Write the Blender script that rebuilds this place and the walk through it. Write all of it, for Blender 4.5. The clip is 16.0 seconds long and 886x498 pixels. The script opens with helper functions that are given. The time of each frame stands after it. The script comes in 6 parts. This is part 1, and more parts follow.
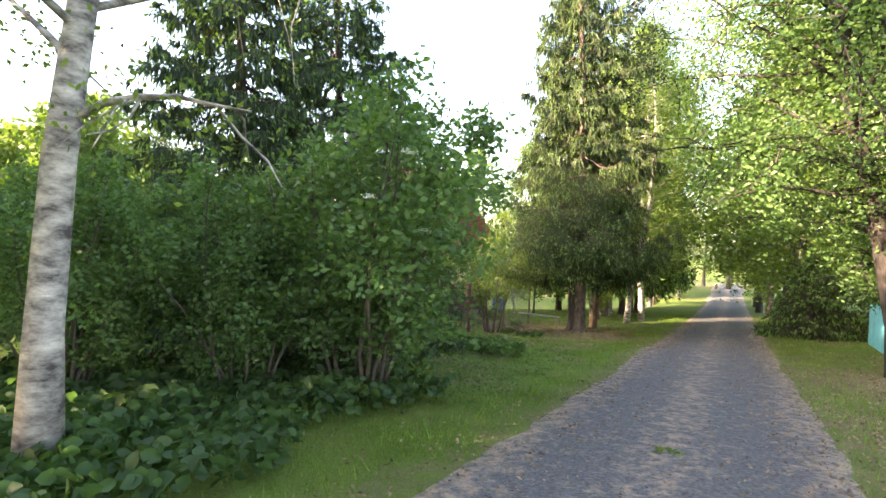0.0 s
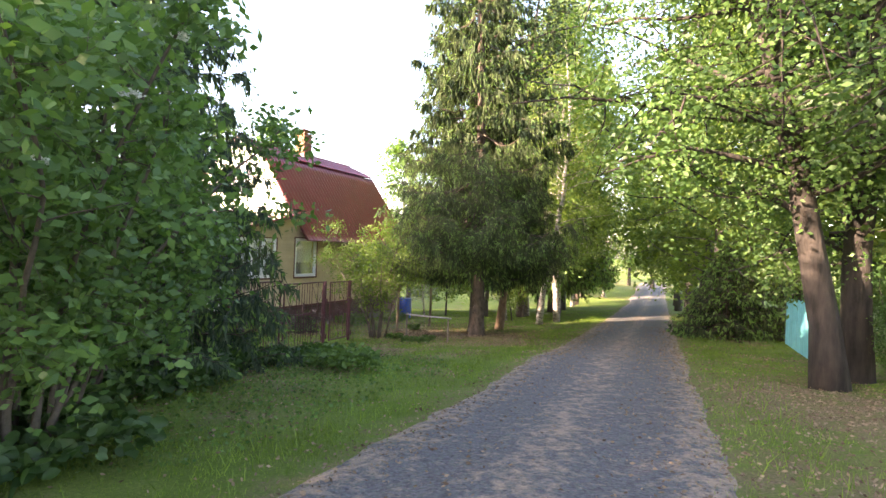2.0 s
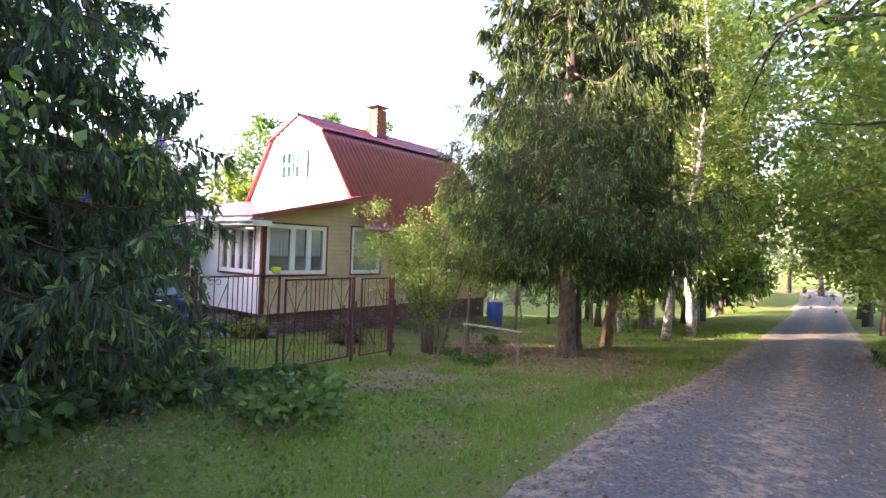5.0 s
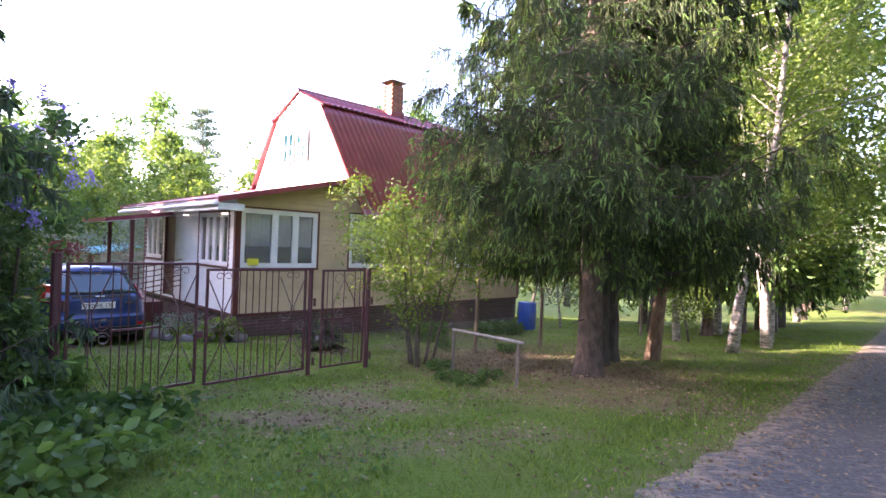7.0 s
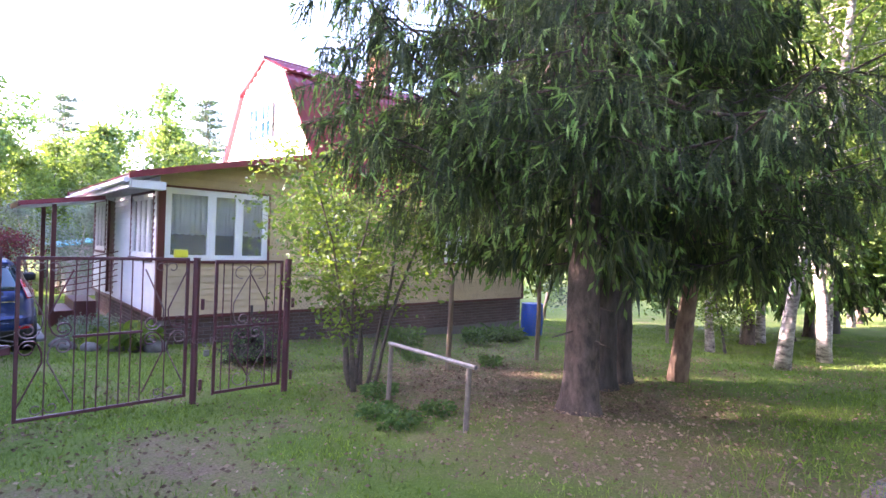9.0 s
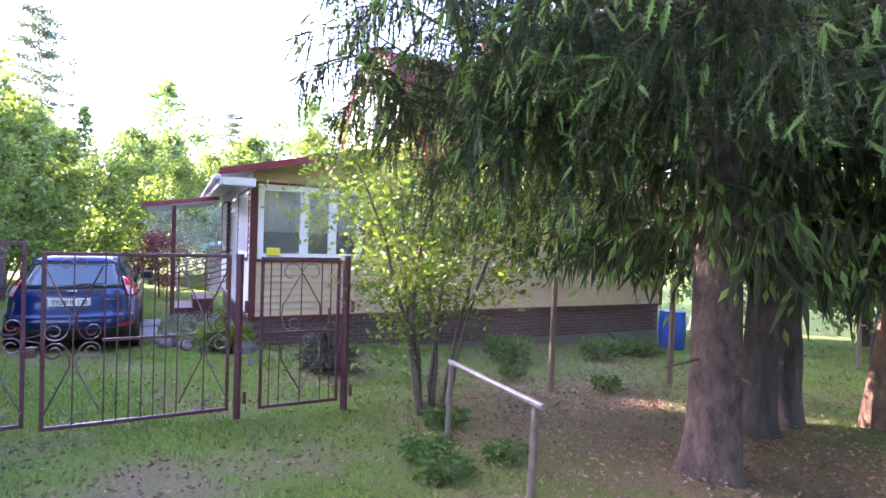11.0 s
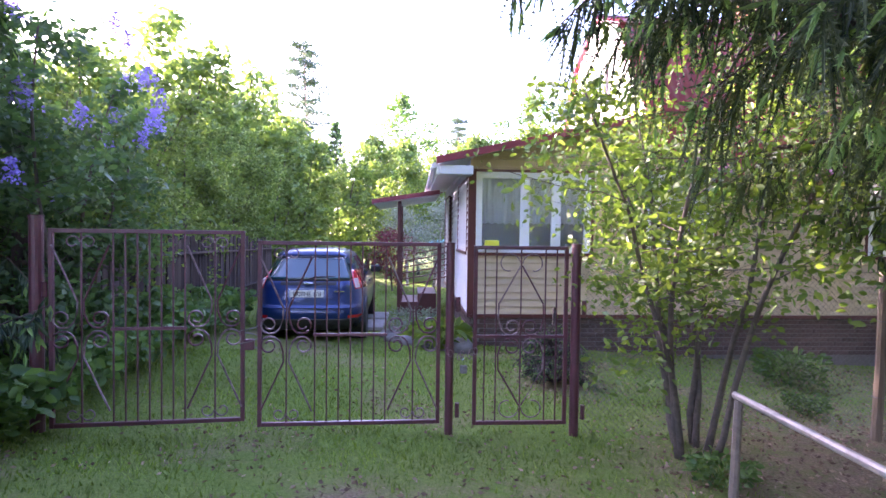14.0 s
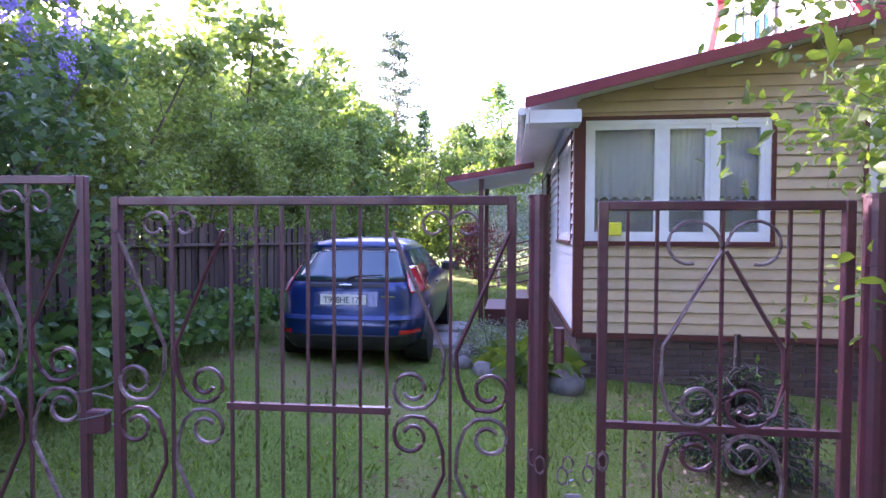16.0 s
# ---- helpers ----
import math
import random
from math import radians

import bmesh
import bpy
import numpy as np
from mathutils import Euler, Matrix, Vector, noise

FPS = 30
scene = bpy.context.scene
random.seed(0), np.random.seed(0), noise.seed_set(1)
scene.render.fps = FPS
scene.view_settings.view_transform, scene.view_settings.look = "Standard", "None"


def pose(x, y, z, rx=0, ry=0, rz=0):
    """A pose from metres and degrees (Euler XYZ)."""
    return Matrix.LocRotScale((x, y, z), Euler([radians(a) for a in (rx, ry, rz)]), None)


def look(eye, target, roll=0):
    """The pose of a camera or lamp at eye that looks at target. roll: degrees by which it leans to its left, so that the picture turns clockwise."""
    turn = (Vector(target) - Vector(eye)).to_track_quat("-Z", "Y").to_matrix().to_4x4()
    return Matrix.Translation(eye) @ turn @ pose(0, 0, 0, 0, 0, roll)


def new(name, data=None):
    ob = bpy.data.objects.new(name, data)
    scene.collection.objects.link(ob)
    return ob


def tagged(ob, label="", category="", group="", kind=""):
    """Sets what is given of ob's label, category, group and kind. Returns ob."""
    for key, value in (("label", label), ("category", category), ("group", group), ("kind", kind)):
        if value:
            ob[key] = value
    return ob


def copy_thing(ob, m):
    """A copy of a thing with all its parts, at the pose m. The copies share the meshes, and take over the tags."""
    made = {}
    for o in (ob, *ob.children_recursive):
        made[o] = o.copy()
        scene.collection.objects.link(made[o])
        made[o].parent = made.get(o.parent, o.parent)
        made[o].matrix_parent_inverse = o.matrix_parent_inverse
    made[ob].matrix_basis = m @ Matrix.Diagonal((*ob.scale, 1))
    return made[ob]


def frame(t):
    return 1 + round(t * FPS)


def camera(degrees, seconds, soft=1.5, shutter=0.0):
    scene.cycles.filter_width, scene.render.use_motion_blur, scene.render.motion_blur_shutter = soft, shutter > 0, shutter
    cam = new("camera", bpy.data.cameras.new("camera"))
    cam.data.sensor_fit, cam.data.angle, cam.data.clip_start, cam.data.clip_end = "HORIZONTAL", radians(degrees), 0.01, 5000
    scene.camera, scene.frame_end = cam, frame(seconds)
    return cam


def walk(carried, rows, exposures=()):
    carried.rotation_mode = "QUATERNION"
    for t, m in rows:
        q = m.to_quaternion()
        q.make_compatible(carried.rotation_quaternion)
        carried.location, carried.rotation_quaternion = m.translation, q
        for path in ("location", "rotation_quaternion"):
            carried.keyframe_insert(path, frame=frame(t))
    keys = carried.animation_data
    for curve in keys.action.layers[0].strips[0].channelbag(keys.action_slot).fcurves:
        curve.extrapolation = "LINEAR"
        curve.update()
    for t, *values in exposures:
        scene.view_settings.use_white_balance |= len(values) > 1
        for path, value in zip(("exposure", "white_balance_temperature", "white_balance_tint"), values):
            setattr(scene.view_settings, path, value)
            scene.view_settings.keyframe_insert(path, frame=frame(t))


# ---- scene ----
cam = camera(78.8, 16.0)
METRES, EYE, TILT, LEAN, TURN = 18.0, 1.6, 0.0, 0.0, 0.0
EXPOSURES = [(0.0, 3.26, 7400, 22), (3.5, 3.2, 6950, 33), (7.0, 3.35, 6250, 42), (10.5, 4.1, 5750, 49), (12.5, 3.82, 5800, 50), (16.0, 3.76, 5600, 56)]
ROWS = [
    (0.0, 0.0, 0.0, 0.0, 0.01, -0.34, -2.26),
    (0.5, 0.0236, 0.034, -0.0052, -2.96, -0.1, -2.26),
    (1.0, 0.0512, 0.0689, -0.0079, -5.13, 0.02, -2.24),
    (1.5, 0.0742, 0.1024, -0.0119, -6.09, 0.12, -2.27),
    (2.0, 0.0991, 0.1372, -0.0147, -6.36, 0.17, -2.25),
    (2.5, 0.1184, 0.171, -0.018, -6.53, 0.28, -2.34),
    (3.0, 0.1353, 0.2129, -0.0213, -6.79, 0.2, -2.46),
    (3.5, 0.1479, 0.2518, -0.0236, -6.91, 0.28, -2.43),
    (4.0, 0.1586, 0.2925, -0.0261, -6.26, 0.31, -2.45),
    (4.5, 0.17, 0.3247, -0.0281, 0.97, 0.12, -2.31),
    (7.0, 0.233, 0.5015, -0.0427, 13.45, -0.23, -2.16),
    (7.5, 0.2358, 0.5381, -0.0428, 13.53, -0.23, -2.2),
    (8.0, 0.2431, 0.577, -0.0453, 14.67, -0.33, -2.2),
    (10.5, 0.2715, 0.7094, -0.0548, 25.34, -0.71, -1.89),
    (11.0, 0.2683, 0.7248, -0.0544, 31.52, -0.83, -1.74),
    (11.5, 0.2621, 0.7324, -0.0547, 35.01, -0.81, -1.91),
    (12.0, 0.2616, 0.7345, -0.0543, 38.81, -0.28, -1.63),
    (12.5, 0.2603, 0.7365, -0.0545, 41.57, -0.37, -1.37),
    (13.0, 0.2566, 0.7393, -0.0556, 43.62, -0.46, -1.32),
    (13.5, 0.2473, 0.752, -0.0574, 48.25, -1.04, -0.85),
    (14.0, 0.2242, 0.7694, -0.0611, 54.73, -1.55, -0.71),
    (14.5, 0.1994, 0.7914, -0.064, 57.93, -1.66, -0.58),
    (15.0, 0.169, 0.8137, -0.0673, 62.95, -1.68, -0.32),
    (15.5, 0.1392, 0.8379, -0.0701, 64.04, -1.77, -0.25),
    (16.0, 0.1072, 0.8575, -0.0723, 65.23, -1.68, -0.19),
]
walk(cam, [(t, pose(0, 0, EYE, TILT, LEAN, TURN) @ pose(METRES * x, METRES * y, METRES * z, 90 + pitch, roll, yaw)) for t, x, y, z, yaw, pitch, roll in ROWS], EXPOSURES)

# ---- sky, sun ----
world = bpy.data.worlds.new("world")
scene.world = world
world.use_nodes = True
wn = world.node_tree.nodes
sky = wn.new("ShaderNodeTexSky")
sky.sky_type, sky.sun_disc = "NISHITA", False
SUN_TO = Vector((-0.90, -0.32, 0.30)).normalized()
sky.sun_elevation, sky.sun_rotation = math.asin(SUN_TO.z), math.atan2(SUN_TO.x, SUN_TO.y)
sky.air_density, sky.dust_density, sky.ozone_density = 1.0, 2.0, 1.0
wn["Background"].inputs["Strength"].default_value = 0.15
world.node_tree.links.new(sky.outputs[0], wn["Background"].inputs["Color"])
sun = new("sun", bpy.data.lights.new("sun", "SUN"))
sun.data.energy, sun.data.angle, sun.data.color = 4.8, radians(0.6), (1.0, 0.86, 0.64)
sun.matrix_world = look(SUN_TO * 60, (0, 0, 0))


# ---- materials ----
def linked(nt, a, b):
    nt.links.new(a, b)


def material(name, col, rough=0.6, metal=0.0, col2=None, scale=8.0, bump=0.0, bump_scale=60.0, island=0.0, obj_random=0.0, coat=0.0, spec=0.5, stretch=(1, 1, 1), emit=0.0):
    """Noise between two colours at two scales, with relief and variation from piece to piece."""
    m = bpy.data.materials.new(name)
    m.use_nodes = True
    nt = m.node_tree
    p = nt.nodes["Principled BSDF"]
    p.inputs["Roughness"].default_value, p.inputs["Metallic"].default_value = rough, metal
    p.inputs["Coat Weight"].default_value = coat
    p.inputs["Specular IOR Level"].default_value = spec
    c2 = col2 if col2 else tuple(c * 0.72 for c in col)
    tc = nt.nodes.new("ShaderNodeTexCoord")
    mp = nt.nodes.new("ShaderNodeMapping")
    mp.inputs["Scale"].default_value = stretch
    linked(nt, tc.outputs["Object"], mp.inputs[0])
    n1 = nt.nodes.new("ShaderNodeTexNoise")
    n1.inputs["Scale"].default_value, n1.inputs["Detail"].default_value, n1.inputs["Roughness"].default_value = scale, 6, 0.65
    linked(nt, mp.outputs[0], n1.inputs["Vector"])
    ramp = nt.nodes.new("ShaderNodeValToRGB")
    ramp.color_ramp.elements[0].position, ramp.color_ramp.elements[1].position = 0.35, 0.68
    ramp.color_ramp.elements[0].color, ramp.color_ramp.elements[1].color = (*c2, 1), (*col, 1)
    linked(nt, n1.outputs[0], ramp.inputs[0])
    out = ramp.outputs[0]
    if island or obj_random:
        hsv = nt.nodes.new("ShaderNodeHueSaturation")
        mr = nt.nodes.new("ShaderNodeMapRange")
        k = island or obj_random
        mr.inputs["To Min"].default_value, mr.inputs["To Max"].default_value = 1 - k, 1 + k
        if island:
            linked(nt, nt.nodes.new("ShaderNodeNewGeometry").outputs["Random Per Island"], mr.inputs[0])
        else:
            linked(nt, nt.nodes.new("ShaderNodeObjectInfo").outputs["Random"], mr.inputs[0])
        linked(nt, mr.outputs[0], hsv.inputs["Value"])
        linked(nt, out, hsv.inputs["Color"])
        out = hsv.outputs[0]
    linked(nt, out, p.inputs["Base Color"])
    if bump:
        n2 = nt.nodes.new("ShaderNodeTexNoise")
        n2.inputs["Scale"].default_value, n2.inputs["Detail"].default_value = bump_scale, 5
        linked(nt, mp.outputs[0], n2.inputs["Vector"])
        b = nt.nodes.new("ShaderNodeBump")
        b.inputs["Strength"].default_value, b.inputs["Distance"].default_value = bump, 0.02
        linked(nt, n2.outputs[0], b.inputs["Height"])
        linked(nt, b.outputs[0], p.inputs["Normal"])
    if emit:
        p.inputs["Emission Color"].default_value, p.inputs["Emission Strength"].default_value = (*col, 1), emit
    return m


def leaf_material(name, dark, light, back, through_share=0.35, rough=0.5):
    """Leaves: colour from leaf to leaf, a glossy face and light passing through."""
    m = bpy.data.materials.new(name)
    m.use_nodes = True
    nt = m.node_tree
    p = nt.nodes["Principled BSDF"]
    p.inputs["Roughness"].default_value = rough
    p.inputs["Specular IOR Level"].default_value = 0.35
    geo = nt.nodes.new("ShaderNodeNewGeometry")
    ramp = nt.nodes.new("ShaderNodeValToRGB")
    ramp.color_ramp.elements[0].color, ramp.color_ramp.elements[1].color = (*dark, 1), (*light, 1)
    linked(nt, geo.outputs["Random Per Island"], ramp.inputs[0])
    noise_tex = nt.nodes.new("ShaderNodeTexNoise")
    noise_tex.inputs["Scale"].default_value = 1.3
    tc = nt.nodes.new("ShaderNodeTexCoord")
    linked(nt, tc.outputs["Object"], noise_tex.inputs["Vector"])
    mr = nt.nodes.new("ShaderNodeMapRange")
    mr.inputs["From Min"].default_value, mr.inputs["From Max"].default_value = 0.3, 0.7
    mr.inputs["To Min"].default_value, mr.inputs["To Max"].default_value = 0.75, 1.2
    linked(nt, noise_tex.outputs[0], mr.inputs[0])
    hsv = nt.nodes.new("ShaderNodeHueSaturation")
    linked(nt, ramp.outputs[0], hsv.inputs["Color"])
    linked(nt, mr.outputs[0], hsv.inputs["Value"])
    linked(nt, hsv.outputs[0], p.inputs["Base Color"])
    tr = nt.nodes.new("ShaderNodeBsdfTranslucent")
    mul = nt.nodes.new("ShaderNodeMix")
    mul.data_type, mul.blend_type = "RGBA", "MULTIPLY"
    mul.inputs["Factor"].default_value = 1.0
    linked(nt, hsv.outputs[0], mul.inputs["A"])
    mul.inputs["B"].default_value = (*back, 1)
    linked(nt, mul.outputs["Result"], tr.inputs["Color"])
    mix = nt.nodes.new("ShaderNodeMixShader")
    mix.inputs[0].default_value = through_share
    linked(nt, p.outputs[0], mix.inputs[1])
    linked(nt, tr.outputs[0], mix.inputs[2])
    linked(nt, mix.outputs[0], nt.nodes["Material Output"].inputs[0])
    return m


def glass_material(name, tint, rough=0.02, clear=0.0):
    m = bpy.data.materials.new(name)
    m.use_nodes = True
    nt = m.node_tree
    p = nt.nodes["Principled BSDF"]
    p.inputs["Base Color"].default_value = (*tint, 1)
    p.inputs["Roughness"].default_value, p.inputs["IOR"].default_value = rough, 1.8
    p.inputs["Transmission Weight"].default_value = clear
    return m


def ground_material():
    """Mown grass over earth: moss, thatch, dry litter and bare trodden patches at several scales."""
    m = bpy.data.materials.new("ground")
    m.use_nodes = True
    nt = m.node_tree
    p = nt.nodes["Principled BSDF"]
    p.inputs["Roughness"].default_value, p.inputs["Specular IOR Level"].default_value = 0.95, 0.1
    tc = nt.nodes.new("ShaderNodeTexCoord")

    def noise_of(scale, detail=6, rough=0.6):
        n = nt.nodes.new("ShaderNodeTexNoise")
        n.inputs["Scale"].default_value, n.inputs["Detail"].default_value, n.inputs["Roughness"].default_value = scale, detail, rough
        linked(nt, tc.outputs["Object"], n.inputs["Vector"])
        return n.outputs[0]

    def ramp_of(src, a, b, ca, cb):
        r = nt.nodes.new("ShaderNodeValToRGB")
        r.color_ramp.elements[0].position, r.color_ramp.elements[1].position = a, b
        r.color_ramp.elements[0].color, r.color_ramp.elements[1].color = (*ca, 1), (*cb, 1)
        linked(nt, src, r.inputs[0])
        return r.outputs[0]

    def mix_of(f, a, b):
        x = nt.nodes.new("ShaderNodeMix")
        x.data_type = "RGBA"
        linked(nt, f, x.inputs["Factor"])
        linked(nt, a, x.inputs["A"])
        linked(nt, b, x.inputs["B"])
        return x.outputs["Result"]

    fine = mix_of(ramp_of(noise_of(1.1, 5), 0.4, 0.62, (0, 0, 0), (1, 1, 1)), ramp_of(noise_of(38), 0.3, 0.7, (0.06, 0.11, 0.018), (0.14, 0.21, 0.038)), ramp_of(noise_of(30), 0.3, 0.7, (0.08, 0.12, 0.025), (0.18, 0.225, 0.055)))
    litter = ramp_of(noise_of(55, 4), 0.35, 0.7, (0.125, 0.088, 0.055), (0.30, 0.225, 0.14))
    vc = nt.nodes.new("ShaderNodeAttribute")
    vc.attribute_name = "bare"
    soft = nt.nodes.new("ShaderNodeMath")
    soft.operation = "MULTIPLY_ADD"
    linked(nt, noise_of(3.2, 8, 0.7), soft.inputs[0])
    soft.inputs[1].default_value, soft.inputs[2].default_value = 2.6, -1.5
    add = nt.nodes.new("ShaderNodeMath")
    add.operation, add.use_clamp = "ADD", True
    linked(nt, soft.outputs[0], add.inputs[0])
    linked(nt, vc.outputs["Fac"], add.inputs[1])
    linked(nt, mix_of(add.outputs[0], fine, litter), p.inputs["Base Color"])
    b = nt.nodes.new("ShaderNodeBump")
    b.inputs["Strength"].default_value, b.inputs["Distance"].default_value = 0.9, 0.03
    linked(nt, noise_of(45, 8, 0.7), b.inputs["Height"])
    linked(nt, b.outputs[0], p.inputs["Normal"])
    return m


def road_material():
    """Grey packed gravel with pale stones, and dry brown litter along the crown and the edges."""
    m = bpy.data.materials.new("gravel_road")
    m.use_nodes = True
    nt = m.node_tree
    p = nt.nodes["Principled BSDF"]
    p.inputs["Roughness"].default_value, p.inputs["Specular IOR Level"].default_value = 0.9, 0.2
    tc = nt.nodes.new("ShaderNodeTexCoord")

    def noise_of(scale, detail=6, rough=0.6):
        n = nt.nodes.new("ShaderNodeTexNoise")
        n.inputs["Scale"].default_value, n.inputs["Detail"].default_value, n.inputs["Roughness"].default_value = scale, detail, rough
        linked(nt, tc.outputs["Object"], n.inputs["Vector"])
        return n.outputs[0]

    stones = nt.nodes.new("ShaderNodeTexVoronoi")
    stones.inputs["Scale"].default_value = 45
    linked(nt, tc.outputs["Object"], stones.inputs["Vector"])
    r1 = nt.nodes.new("ShaderNodeValToRGB")
    r1.color_ramp.elements[0].position, r1.color_ramp.elements[1].position = 0.3, 0.75
    r1.color_ramp.elements[0].color, r1.color_ramp.elements[1].color = (0.05, 0.047, 0.05, 1), (0.17, 0.163, 0.168, 1)
    linked(nt, noise_of(30, 8, 0.75), r1.inputs[0])
    mixs = nt.nodes.new("ShaderNodeMix")
    mixs.data_type, mixs.blend_type = "RGBA", "OVERLAY"
    mixs.inputs["Factor"].default_value = 0.35
    linked(nt, r1.outputs[0], mixs.inputs["A"])
    linked(nt, stones.outputs["Color"], mixs.inputs["B"])
    bw = nt.nodes.new("ShaderNodeHueSaturation")
    bw.inputs["Saturation"].default_value = 0.25
    linked(nt, mixs.outputs["Result"], bw.inputs["Color"])
    r2 = nt.nodes.new("ShaderNodeValToRGB")
    r2.color_ramp.elements[0].color, r2.color_ramp.elements[1].color = (0.17, 0.12, 0.085, 1), (0.50, 0.39, 0.29, 1)
    linked(nt, noise_of(60, 5), r2.inputs[0])
    vc = nt.nodes.new("ShaderNodeAttribute")
    vc.attribute_name = "bare"
    soft = nt.nodes.new("ShaderNodeMath")
    soft.operation = "MULTIPLY_ADD"
    linked(nt, noise_of(7, 10, 0.8), soft.inputs[0])
    soft.inputs[1].default_value, soft.inputs[2].default_value = 7.0, -3.85
    add = nt.nodes.new("ShaderNodeMath")
    add.operation, add.use_clamp = "ADD", True
    linked(nt, soft.outputs[0], add.inputs[0])
    linked(nt, vc.outputs["Fac"], add.inputs[1])
    mx = nt.nodes.new("ShaderNodeMix")
    mx.data_type = "RGBA"
    linked(nt, add.outputs[0], mx.inputs["Factor"])
    linked(nt, bw.outputs[0], mx.inputs["A"])
    linked(nt, r2.outputs[0], mx.inputs["B"])
    linked(nt, mx.outputs["Result"], p.inputs["Base Color"])
    b = nt.nodes.new("ShaderNodeBump")
    b.inputs["Strength"].default_value, b.inputs["Distance"].default_value = 0.8, 0.02
    linked(nt, noise_of(70, 6, 0.7), b.inputs["Height"])
    linked(nt, b.outputs[0], p.inputs["Normal"])
    return m


